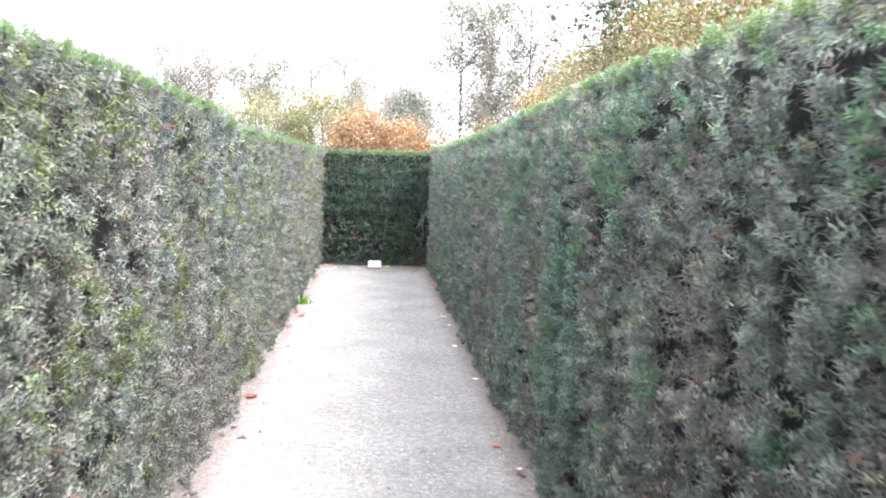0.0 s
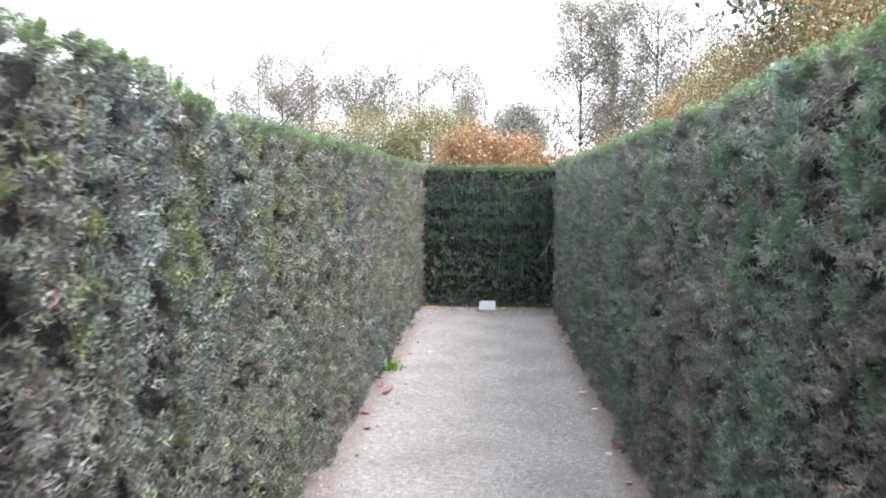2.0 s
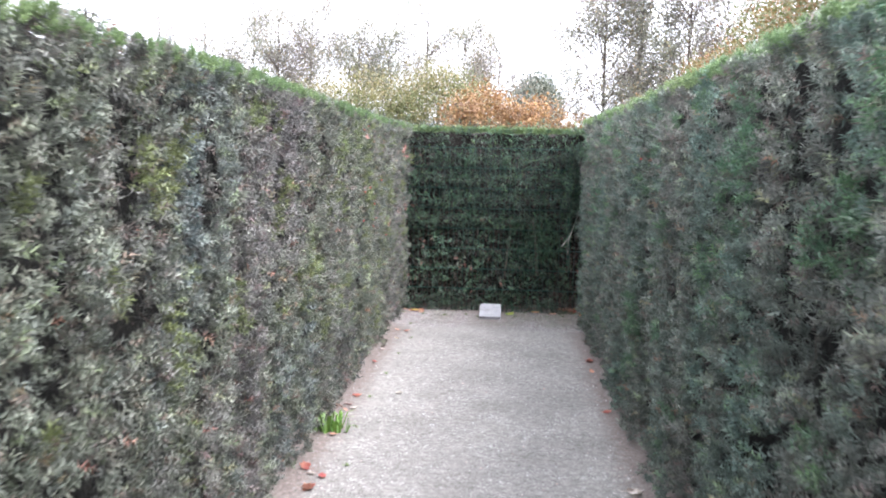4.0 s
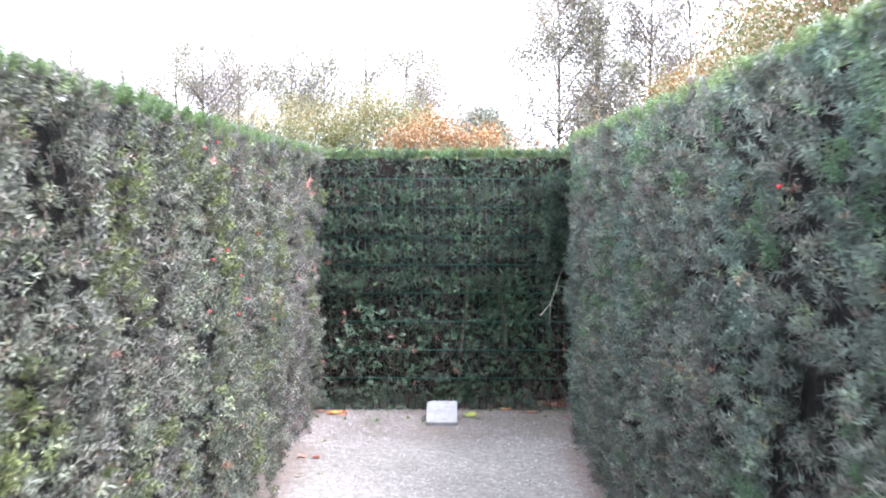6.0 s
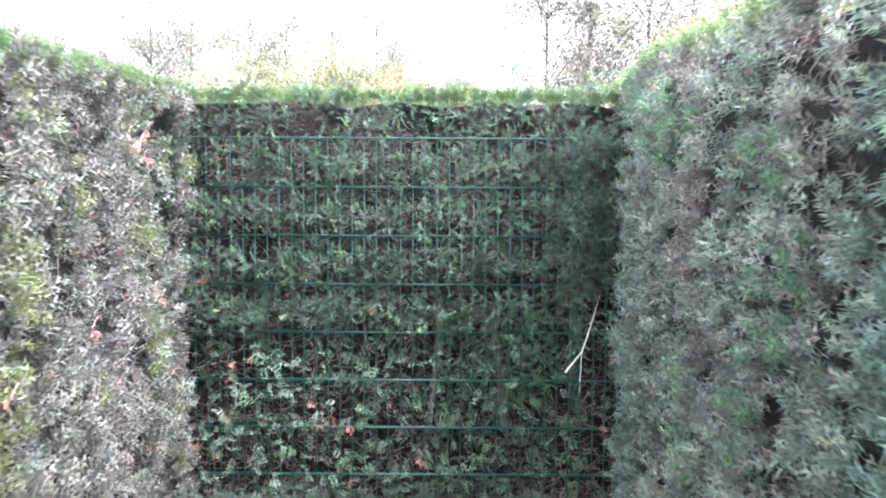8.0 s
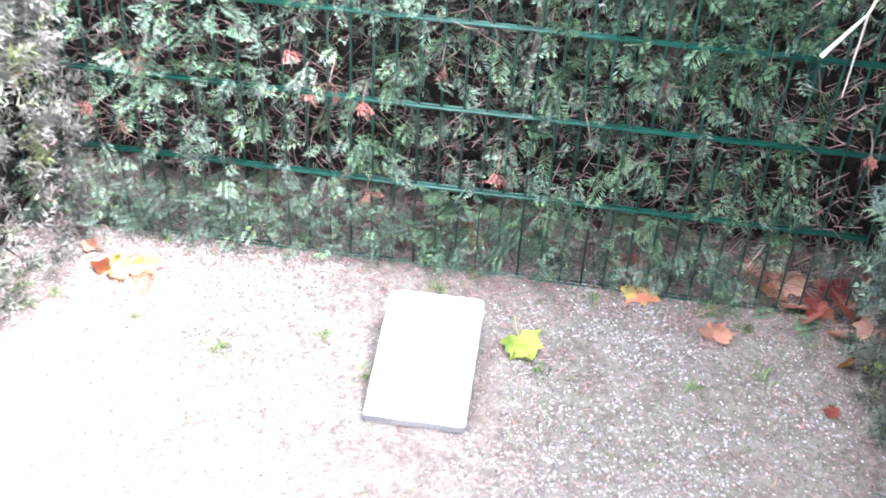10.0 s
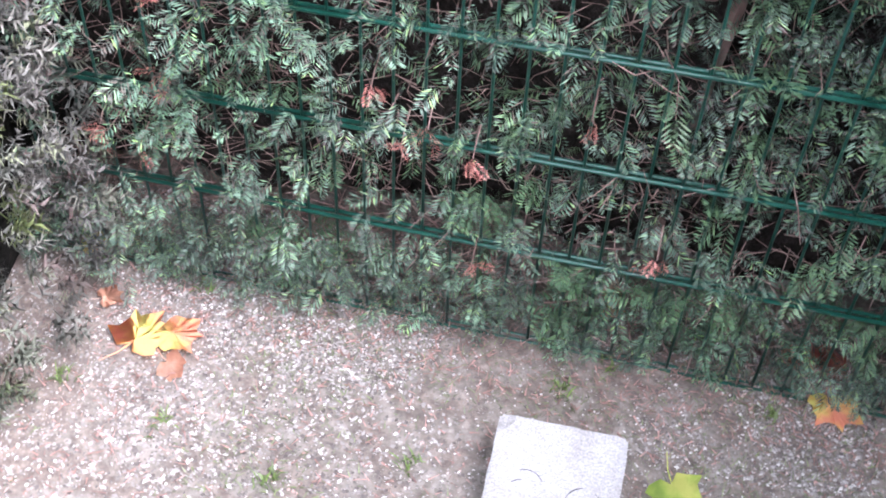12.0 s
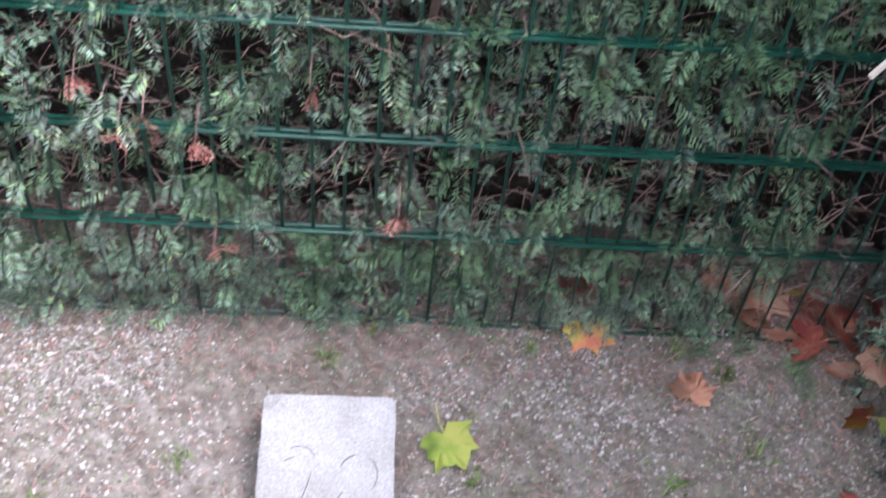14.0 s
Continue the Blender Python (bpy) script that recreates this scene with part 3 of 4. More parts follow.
    spread("side_foliage", SPRAYS, a2, b2, c2, yew_dark, root, "shaded sprays round the post")
    m = 260
    back = np.stack([rng.uniform(-0.68, 1.3, m), rng.uniform(0.16, 0.26, m), rng.uniform(0.15, 1.7, m)], -1)
    thin = ((np.abs(back[:, 0] - 0.64) < 0.22) & (np.abs(back[:, 2] - 0.68) < 0.40))
    back = back[~(thin & (rng.random(m) < 0.45))]
    a, b, c = tufts(back, np.tile((0.0, -1.0, 0.0), (len(back), 1)), 12, 0.10)
    m = 160
    deep = np.stack([rng.uniform(0.40, 0.88, m), rng.uniform(0.15, 0.8, m), rng.uniform(0.28, 1.0, m)], -1)
    a2, b2, c2 = tufts(deep, np.tile((0.0, -1.0, 0.0), (m, 1)), 13, 0.08)
    spread("inner_foliage", SPRAYS, np.vstack([a, a2]), np.vstack([b, b2]), np.concatenate([c, c2]), yew_dark, root, "shaded sprays deeper inside")
    # top growth
    m = 560
    pts = np.stack([rng.uniform(-0.6, 1.3, m), 0.6 * rng.random(m) ** 1.6 - 0.05, 1.815 + rng.normal(size=m) * 0.01], -1)
    a, b, c = tufts(pts, np.tile((0.0, -0.3, 0.95), (m, 1)), 10, 0.04, 0.4, 0.7, (0.6, 0.95))
    spread("top_growth", BUDS, a, b, c, yew_fresh, root, "bright green clipped top")
    # fresh sprays, most of them on the lower half
    m = 190
    pts = np.stack([-0.5 + 1.6 * rng.random(m) ** 0.8, rng.uniform(-0.03, 0.02, m), 0.06 + 1.5 * rng.random(m) ** 1.4], -1)
    extra = np.array([(0.62 + 0.45 * rng.random(), -0.015, 0.50 + 0.40 * rng.random() ** 0.6) for _ in range(34)])
    pts = np.vstack([pts, extra])
    a, b, c = tufts(pts, np.tile((0.0, -1.0, 0.0), (len(pts), 1)), 4, 0.05, 0.0, 0.7, (0.8, 1.3))
    spread("young_growth", FINE, a, b, c, yew_emerald, root, "fresh green sprays")
    m = 3600
    pts = np.stack([rng.uniform(-0.65, 1.25, m), rng.uniform(0.0, 0.2, m), 0.02 + 1.6 * rng.random(m) ** 1.7], -1)
    twigs("twig_tangle", pts, np.stack([rng.normal(size=m), -np.abs(rng.normal(size=m)) * 0.4, rng.normal(size=m) * 0.8 + 0.2], -1), root, "bare brown twigs", twig_bark, 0.085, 0.0015)
    for x in (-0.45, -0.1, 0.22, 0.48, 0.76, 1.04):
        bm = bmesh.new()
        pts = [(x + 0.04 * math.sin(9 * x + k), 0.30 + 0.03 * math.cos(5 * x + k), 0.28 * k) for k in range(7)]
        tube(bm, pts, [0.022 - 0.002 * k for k in range(7)], 7)
        part("stem", bm, twig_bark, root, "upright brown stem")


end_hedge()


def back_hedge():
    root = thing("yew_hedge", "clipped yew hedge closing the far end of the path", "hedge", "clipped yew hedges")
    bm = bmesh.new()
    box(bm, -3, 4, -21.0, -20.1, 0.0, 1.8, 0.05)
    part("woody_core", bm, hedge_inside_shaded, root)
    m = 130
    pts = np.stack([rng.uniform(-1, 2.4, m), np.full(m, -20.05), rng.uniform(0.05, 1.8, m)], -1)
    a, b, c = tufts(pts, np.tile((0.0, 1.0, 0.0), (m, 1)), 10, 0.09)
    spread("foliage", SPRAYS, a, b, c, yew_blue, root)


back_hedge()


# ---- green double-wire fence ----
def wire_mesh(length, radius, sides=6):
    bm = bmesh.new()
    tube(bm, [(0, 0, 0), (0, 0, length)], [radius, radius], sides)
    me = bpy.data.meshes.new("wire")
    bm.to_mesh(me)
    bm.free()
    me.materials.append(fence_mat)
    me.polygons.foreach_set("use_smooth", np.ones(len(me.polygons), bool))
    return me


def fence():
    root = thing("wire_fence", "dark green double-wire mesh fence with hedge growing through", "fence")
    x0, x1 = -0.75, 1.25
    upright, rail = wire_mesh(1.625, 0.0026), wire_mesh(x1 - x0, 0.0039)
    x = x0
    while x < x1 + 0.001:
        piece("upright_wire", upright, root).location = (x, 0, 0.0)
        x += 0.05
    for k in range(9):
        for y in (-0.0066, 0.0066):
            ob = piece("cross_wire", rail, root)
            ob.location, ob.rotation_euler = (x0, y, 0.02 + 0.2 * k if k else 0.0), (0, radians(90), 0)
    bm = bmesh.new()
    box(bm, 1.08, 1.12, 0.22, 0.26, -0.02, 1.60, 0.004)
    post = part("post", bm, fence_mat, root, "flat green steel post")
    bm = bmesh.new()
    box(bm, 1.078, 1.122, 0.218, 0.262, 1.60, 1.612, 0.003)
    part("post_cap", bm, fence_mat, post)


fence()


# ---- concrete marker with its number pressed in ----
def marker():
    w, d, t = 0.203, 0.315, 0.045
    m = Matrix.Translation((0.348, -0.395, 0.046)) @ Euler((radians(15.5), 0, radians(0.8))).to_matrix().to_4x4()
    root = thing("concrete_marker", "pale concrete slab tilted on the gravel, worn number in it", "marker stone")
    root.matrix_world = m
    bm = bmesh.new()
    bmesh.ops.create_grid(bm, x_segments=16, y_segments=24, size=0.5, matrix=Matrix.Diagonal((w, d, 1, 1)))
    top = bm.faces[:]
    out = bmesh.ops.extrude_face_region(bm, geom=top)
    for v in [g for g in out["geom"] if isinstance(g, bmesh.types.BMVert)]:
        v.co.z += t
    bmesh.ops.recalc_face_normals(bm, faces=bm.faces[:])
    rim = [e for e in bm.edges if len(e.link_faces) == 2 and e.calc_face_angle(0) > 1.0]
    bmesh.ops.bevel(bm, geom=rim, offset=0.004, segments=2, affect="EDGES")
    for v in bm.verts:
        v.co.z -= t / 2
        v.co += Vector((1, 1, 0.5)) * (0.0016 * noise.noise(v.co * 45.0))
        if v.co.x < -w / 2 + 0.022 and v.co.y > d / 2 - 0.022 and v.co.z > 0:
            v.co.z -= 0.006
    part("slab", bm, slab_mat, root, smooth=False)
    # worn strokes of a 7 and an 8, broken where the grime has gone
    def arc(cx, cy, rx, ry, a0, a1):
        return [(cx + rx * math.cos(radians(a)), cy + ry * math.sin(radians(a)), 0) for a in np.linspace(a0, a1, 9)]
    z = t / 2 + 0.0006
    strokes = {
        "first": [arc(-0.042, 0.052, 0.026, 0.022, 120, 20), [(-0.064, 0.050, 0), (-0.056, 0.055, 0), (-0.048, 0.057, 0)],
                  [(-0.022, 0.035, 0), (-0.028, 0.012, 0), (-0.036, -0.012, 0), (-0.041, -0.032, 0), (-0.041, -0.045, 0)]],
        "second": [arc(0.050, 0.033, 0.027, 0.030, 60, -45), arc(0.050, 0.036, 0.030, 0.028, 100, 165), arc(0.022, -0.030, 0.038, 0.032, 140, 200),
                   arc(0.022, -0.030, 0.036, 0.036, -10, -62), [(0.018, -0.004, 0), (0.026, 0.006, 0)]],
    }
    for lines in strokes.values():
        for pts in lines:
            bm = bmesh.new()
            r = [0.0004 + 0.0006 * math.sin(math.pi * (k + 0.5) / len(pts)) for k in range(len(pts))]
            tube(bm, [(x, y, z - 0.0007) for x, y, _ in pts], r, 5)
            part("numeral_stroke", bm, groove_mat, root, "grimy worn numeral groove")


marker()


# ---- fallen leaves, dead sprays, weeds ----
LOBES = [(0, 1.0), (9, 0.80), (20, 0.74), (34, 0.80), (44, 0.95), (54, 0.74), (68, 0.70), (84, 0.66), (98, 0.74), (116, 0.60), (148, 0.45), (172, 0.16)]


def maple_mesh(name, material, size, curl, seed):
    r = np.random.default_rng(seed)
    rim = [(a, d) for a, d in LOBES] + [(360 - a, d) for a, d in LOBES[:0:-1]]
    bm = bmesh.new()
    mid = bm.verts.new((0, 0, 0.012 * size))
    ring, half = [], []
    for a, d in rim:
        d *= size * r.uniform(0.85, 1.1)
        x, y = d * math.cos(radians(a)), d * math.sin(radians(a))
        wave = curl * (x * x + y * y) / size
        ring.append(bm.verts.new((x, y, wave + r.uniform(-0.012, 0.032) * size)))
        half.append(bm.verts.new((x * 0.5, y * 0.5, wave * 0.3 + r.uniform(0.0, 0.012) * size)))
    for k in range(len(rim)):
        p, q = ring[k - 1], ring[k]
        bm.faces.new((half[k - 1], p, q, half[k]))
        bm.faces.new((mid, half[k - 1], half[k]))
    bmesh.ops.solidify(bm, geom=bm.faces[:], thickness=0.0007)
    tube(bm, [(0, 0, 0), (-0.5 * size, 0.05 * size, 0.02 * size), (-0.95 * size, 0.2 * size, 0.05 * size)], [0.0012, 0.001, 0.0008], 4)
    me = bpy.data.meshes.new(name)
    bm.to_mesh(me)
    bm.free()
    me.materials.append(material)
    return me


MAPLES = {k: [maple_mesh("maple_leaf", mt, 0.075, c, s) for s, c in ((1, 0.10), (2, -0.05), (3, 0.18))]
          for k, mt in (("orange", leaf_orange), ("red", leaf_red), ("tan", leaf_tan), ("green", leaf_green), ("pale", leaf_pale))}
SAID = {"orange": "orange and yellow fallen maple leaf on the gravel", "red": "dark red fallen maple leaf on the gravel",
        "tan": "dry tan fallen maple leaf on the gravel", "green": "yellow-green fallen maple leaf beside the slab", "pale": "small pale dry leaf on the gravel"}


def maple(kind, x, y, turn, size=1.0, z=0.012, tip=(0, 0), k=0):
    ob = new("maple_leaf", MAPLES[kind][k % 3])
    ob.matrix_world = pose(x, y, z, tip[0], tip[1], turn) @ Matrix.Scale(size, 4)
    tagged(ob, SAID[kind], "fallen leaf", "fallen leaves")


maple("orange", -0.415, -0.195, 70, 1.0, k=0)
maple("orange", -0.355, -0.168, 10, 0.8, 0.018, k=1)
maple("tan", -0.335, -0.232, -20, 0.5, 0.016, (40, 20), k=2)
maple("tan", -0.511, -0.116, 40, 0.5, k=1)
maple("orange", -0.60, 0.0, 40, 0.6, k=1)
maple("orange", 0.785, -0.012, -75, 0.85, k=1)
maple("red", 0.772, 0.05, 95, 0.85, 0.025, (20, 0), 2)
maple("red", 0.725, 0.065, 140, 0.55, 0.022, (-20, 10), 0)
maple("tan", 0.952, -0.145, 60, 0.72, k=0)
maple("green", 0.532, -0.262, -60, 0.85, 0.022, (8, 12), k=0)
maple("tan", 0.376, 0.10, 40, 0.7, 0.03, (50, 0), 1)
for kind, x, y, size in (("tan", 1.043, 0.092, 0.8), ("tan", 1.126, 0.085, 0.95), ("orange", 1.185, 0.085, 0.45), ("tan", 1.088, 0.014, 0.85), ("red", 1.188, 0.012, 1.0), ("red", 1.244, -0.005, 0.95),
                         ("red", 1.185, -0.040, 0.8), ("red", 1.328, 0.067, 0.9), ("tan", 1.243, -0.088, 0.65), ("orange", 1.236, -0.189, 0.6), ("red", 1.33, 0.0, 0.9),
                         ("green", 1.275, -0.21, 0.5), ("red", 1.24, 0.07, 0.8), ("tan", 1.14, -0.02, 0.6), ("tan", 1.30, -0.07, 0.7), ("red", 1.27, 0.03, 0.8)):
    maple(kind, x, y, 360 * rng.random(), size, 0.018 + 0.022 * rng.random(), (rng.normal() * 20, rng.normal() * 20), int(rng.integers(3)))
for i in range(34):
    y = -13.5 * rng.random()
    left = rng.random() < 0.6
    x = left_face(y) + 0.03 + 0.14 * rng.random() ** 2 if left else right_face(y) - 0.03 - 0.10 * rng.random() ** 2
    maple(("red", "tan", "red", "pale")[i % 4], x, y, 360 * rng.random(), 0.3 + 0.35 * rng.random(), 0.012, (rng.normal() * 12, rng.normal() * 12), i)
maple("red", -0.38, -4.0, 30, 0.6)
maple("pale", -0.12, -3.88, 80, 0.45)
maple("pale", 1.18, -5.74, 10, 0.8)
maple("red", -0.30, -9.8, 10, 1.0)
maple("red", -0.36, -6.6, 50, 0.8, k=1)


def dead_sprig(x, z, size=1.0, y=-0.03, n=4, tilt=0.0):
    """A withered red-brown spray caught on the fence."""
    root = thing("withered_sprig", "withered salmon-red yew sprig caught in the fence", "dead sprig", "withered sprigs", at=(x, y, z + 0.03))
    ways = np.stack([rng.normal(size=n) * 0.75 + tilt, rng.normal(size=n) * 0.3 - 0.35, rng.normal(size=n) * 0.35 - 0.75], -1)
    ob = spread("needles", FINE, np.zeros((n, 3)) + rng.normal(size=(n, 3)) * 0.005, ways, np.full(n, 0.52 * size), withered, root)
    bm = bmesh.new()
    tube(bm, [(0.0, 0.05, 0.03), (0, 0.02, 0.018), (0, 0, 0)], [0.0016, 0.0013, 0.001], 4)
    part("twig", bm, twig_bark, root)


for x, z, s in ((0.065, 0.442, 1.15), (0.025, 0.405, 0.8), (0.136, 0.401, 0.9), (-0.022, 0.50, 0.95), (0.302, 0.51, 0.9), (0.436, 0.268, 1.0), (0.146, 0.175, 0.9),
                (-0.352, 0.456, 1.2), (-0.425, 0.283, 0.9), (-0.488, 0.324, 1.15), (-0.402, 1.517, 0.95), (-0.454, 1.015, 1.1), (-0.362, 0.663, 0.9), (-0.351, 0.604, 0.8),
                (-0.257, 0.687, 0.8), (0.226, 0.89, 0.8), (1.19, 0.413, 1.0)):
    dead_sprig(x, z, s, y=-0.045)
for y, z, s in ((-0.92, 1.55, 1.2), (-0.84, 1.59, 1.1), (-0.88, 1.50, 1.3), (-0.78, 1.05, 1.0), (-0.67, 1.01, 1.0), (-1.44, 1.02, 0.9), (-2.03, 0.95, 0.9), (-3.52, 1.63, 1.3), (-1.06, 1.57, 1.2)):
    dead_sprig(left_face(y) + 0.03, z, 0.75 * s, y, 5, 0.3)


def berries():
    """Single red yew berries on the tufts."""
    aril, _, skin = shader("berry_red", 0.35, 0.5)
    skin.inputs["Base Color"].default_value = (0.55, 0.035, 0.045, 1)
    bm = bmesh.new()
    bmesh.ops.create_icosphere(bm, subdivisions=2, radius=0.0058)
    for v in bm.verts:
        if v.co.z > 0.004:
            v.co.z -= 0.003
    me = bpy.data.meshes.new("yew_berry")
    bm.to_mesh(me)
    bm.free()
    me.materials.append(aril)
    left, right = bpy.data.objects["yew_hedge"], bpy.data.objects["yew_hedge.001"]
    for y, z in ((-3.40, 1.72), (-3.25, 1.30), (-2.99, 1.18), (-2.87, 1.07), (-3.04, 1.02), (-3.56, 1.09), (-3.61, 1.69), (-3.51, 1.28), (-2.6, 1.34), (-2.2, 0.9)):
        piece("yew_berry", me, left, "small red berry").location = (left_face(y) + 0.022, y, z)
    piece("yew_berry", me, right, "small red berry").location = (right_face(-5.1) - 0.022, -5.1, 1.54)


berries()


def fallen_sprig(x, y, turn):
    """A green yew sprig lying on the gravel."""
    root = thing("fallen_sprig", "fresh green yew sprig lying on the gravel", "sprig", "fallen sprigs", at=(x, y, 0.012))
    n = 7
    a = radians(turn) + np.linspace(-0.7, 0.7, n)
    ways = np.stack([np.cos(a), np.sin(a), np.full(n, 0.06)], -1)
    spread("needles", FINE, ways * np.linspace(0.0, 0.05, n)[:, None], ways, np.full(n, 0.85), yew_emerald, root)
    bm = bmesh.new()
    c, sn = math.cos(radians(turn)), math.sin(radians(turn))
    tube(bm, [(-0.05 * c, -0.05 * sn, 0.0), (0.0, 0.0, 0.004), (0.06 * c, 0.06 * sn, 0.004)], [0.0016, 0.0014, 0.0008], 4)
    part("twig", bm, twig_bark, root)


for at_x, at_y, turn in ((0.95, -0.055, 35), (1.04, -0.05, 60), (1.20, -0.06, 200)):
    fallen_sprig(at_x, at_y, turn)


def bent_twig():
    root = thing("dead_twig", "bare pale dead twig hanging out of the hedge", "twig")
    bm = bmesh.new()
    tube(bm, [(1.17, -0.02, 0.98), (1.13, -0.06, 0.86), (1.09, -0.10, 0.76), (1.02, -0.13, 0.68)], [0.002, 0.0024, 0.003, 0.005], 6)
    part("stem", bm, pale_twig, root)
    bm = bmesh.new()
    tube(bm, [(1.09, -0.10, 0.76), (1.085, -0.11, 0.68), (1.08, -0.12, 0.60)], [0.0025, 0.002, 0.0012], 5)
    part("side_twig", bm, pale_twig, root)


bent_twig()


def blades(name, label, category, places, height, spread_by, material, group):
    """Small tufts of grass or weed: curved flat blades."""
    for x, y, n in places:
        root_v, root_f = [], []
        for _ in range(n):
            a, lean = rng.uniform(0, 6.283), rng.uniform(0.2, 1.0) * spread_by
            h, w = height * rng.uniform(0.5, 1.2), rng.uniform(0.0015, 0.0035) * (height / 0.04) ** 0.7
            o = rng.normal(size=2) * 0.35 * spread_by
            c, s = math.cos(a), math.sin(a)
            b = len(root_v)
            root_v += [(o[0] - s * w, o[1] + c * w, 0), (o[0] + s * w, o[1] - c * w, 0), (o[0] + c * lean * 0.4 + s * w, o[1] + s * lean * 0.4 - c * w, h * 0.7),
                       (o[0] + c * lean * 0.4 - s * w, o[1] + s * lean * 0.4 + c * w, h * 0.7), (o[0] + c * lean, o[1] + s * lean, h * 0.8)]
            root_f += [(b, b + 1, b + 2), (b, b + 2, b + 3), (b + 3, b + 2, b + 4)]
        ob = new(name, raw(name, root_v, root_f, material))
        ob.location = (x, y, 0.0)
        tagged(ob, label, category, group)


blades("weed", "bright green weed at the hedge foot", "weed", [(-0.37, -4.85, 60)], 0.13, 0.10, weed_green, "weeds")
spots = [(-0.09, -0.40, 22), (0.11, -0.31, 22), (0.33, -0.10, 30), (0.40, -0.03, 20), (0.95, -0.05, 40), (1.02, -0.09, 30), (0.68, -0.06, 18), (-0.35, -0.04, 25), (-0.28, -0.02, 20), (0.22, -0.42, 14), (-0.5, -0.3, 22), (-0.3, -0.34, 16), (0.58, -0.33, 20), (1.05, -0.25, 26), (0.9, -0.32, 20)]
spots += [(left_face(-3.0 * k / 4 - 1) + 0.12 + 0.1 * rng.random(), -3.0 * k / 4 - 1, 14) for k in range(14)]
blades("grass_tuft", "small green grass tuft in the gravel", "grass", spots, 0.018, 0.028, moss_green, "grass tufts")


def thin_grass():
    n = 17000
    x, y = rng.uniform(-0.6, 1.3, n), 0.03 - 0.98 * rng.random(n) ** 1.2
    keep = np.array([noise.noise((a * 3.5, b * 3.5, 8.0)) + 0.45 * (a - 0.35) for a, b in zip(x, y)]) > rng.uniform(-0.35, 0.5, n)
    x, y = x[keep], y[keep]
    n = len(x)
    a, ln, w = rng.uniform(0, 6.283, n), rng.uniform(0.006, 0.022, n), rng.uniform(0.0007, 0.0016, n)
    h = rng.uniform(0.003, 0.012, n)
    c, s = np.cos(a), np.sin(a)
    v = np.stack([np.stack([x - s * w, y + c * w, 0 * x + 0.0005], -1), np.stack([x + s * w, y - c * w, 0 * x + 0.0005], -1), np.stack([x + c * ln, y + s * ln, h], -1)], 1).reshape(-1, 3)
    ob = new("thin_grass", raw("thin_grass", v, np.arange(3 * n).reshape(-1, 3), thin_moss))
    tagged(ob, "thin short grass and moss growing in the gravel", "grass", "", "stuff")


thin_grass()


def needle_litter():
    n = 8200
    y = np.concatenate([rng.uniform(-0.13, 0.22, 2600), 0.1 - 0.9 * rng.random(3000) ** 1.3, rng.uniform(-12, 0, n - 5600)])
    side = rng.random(n) < 0.5
    x = np.where(np.arange(n) < 5600, rng.uniform(-0.6, 1.25, n), np.where(side, left_face(y) + 0.02 + 0.16 * rng.random(n) ** 2, right_face(y) - 0.02 - 0.16 * rng.random(n) ** 2))
    a, ln, w = rng.uniform(0, 6.283, n), rng.uniform(0.008, 0.026, n), rng.uniform(0.0008, 0.0020, n)
    c, s = np.cos(a), np.sin(a)
    z = rng.uniform(0.003, 0.009, n)
    v = np.stack([np.stack([x - s * w, y + c * w, z], -1), np.stack([x + s * w, y - c * w, z], -1), np.stack([x + c * ln, y + s * ln, z + 0.003], -1)], 1).reshape(-1, 3)
    ob = new("needle_litter", raw("needle_litter", v, np.arange(3 * n).reshape(-1, 3), litter_brown))
    tagged(ob, "shed reddish-brown yew needles along the hedge feet", "litter", "", "stuff")


needle_litter()


# ---- loose pebbles before the fence ----
def pebbles(count, x0, x1, y0, y1, small, large, name, label):
    v0 = np.array([(1, 0, -0.5), (0, 1, -0.5), (-1, 0, -0.5), (0, -1, -0.5), (0.1, 0.1, 1)], float)
    f0 = np.array([(0, 1, 4), (1, 2, 4), (2, 3, 4), (3, 0, 4)])
    xy = np.stack([rng.uniform(x0, x1, count), rng.uniform(y0, y1, count)], -1)
    strewn = np.array([noise.noise((x * 4.5, y * 4.5, 2.0)) + 0.5 * noise.noise((x * 13, y * 13, 6.0)) for x, y in xy])
    xy = xy[strewn > rng.uniform(-0.85, 0.40, count)]
    count = len(xy)
    s = small + (large - small) * rng.random(count) ** 2
    sc = s[:, None] * rng.uniform((0.8, 0.5, 0.3), (1.5, 1.0, 0.6), (count, 3))
    a = rng.uniform(0, 6.283, count)
    v = v0[None] * sc[:, None, :] * rng.uniform(0.75, 1.25, (count, 5, 1))
    x = v[..., 0] * np.cos(a)[:, None] - v[..., 1] * np.sin(a)[:, None] + xy[:, :1]
    y = v[..., 0] * np.sin(a)[:, None] + v[..., 1] * np.cos(a)[:, None] + xy[:, 1:]
    z = v[..., 2] + sc[:, 2:] * 0.3
    f = (f0[None] + (np.arange(count) * 5)[:, None, None]).reshape(-1, 3)
    ob = new(name, raw(name, np.stack([x, y, z], -1).reshape(-1, 3), f, pebbles_mat, False))
    tagged(ob, label, "gravel", "", "stuff")


pebbles(110000, -0.75, 1.35, -1.15, 0.2, 0.0014, 0.0054, "gravel_stones", "loose grey and white gravel stones")
pebbles(15000, -0.55, 0.85, -0.20, 0.08, 0.0018, 0.0052, "gravel_stones", "washed pale gravel stones before the fence")
pebbles(14000, -0.5, 1.4, -12.0, -1.2, 0.003, 0.009, "gravel_stones", "scattered grey gravel stones along the path")


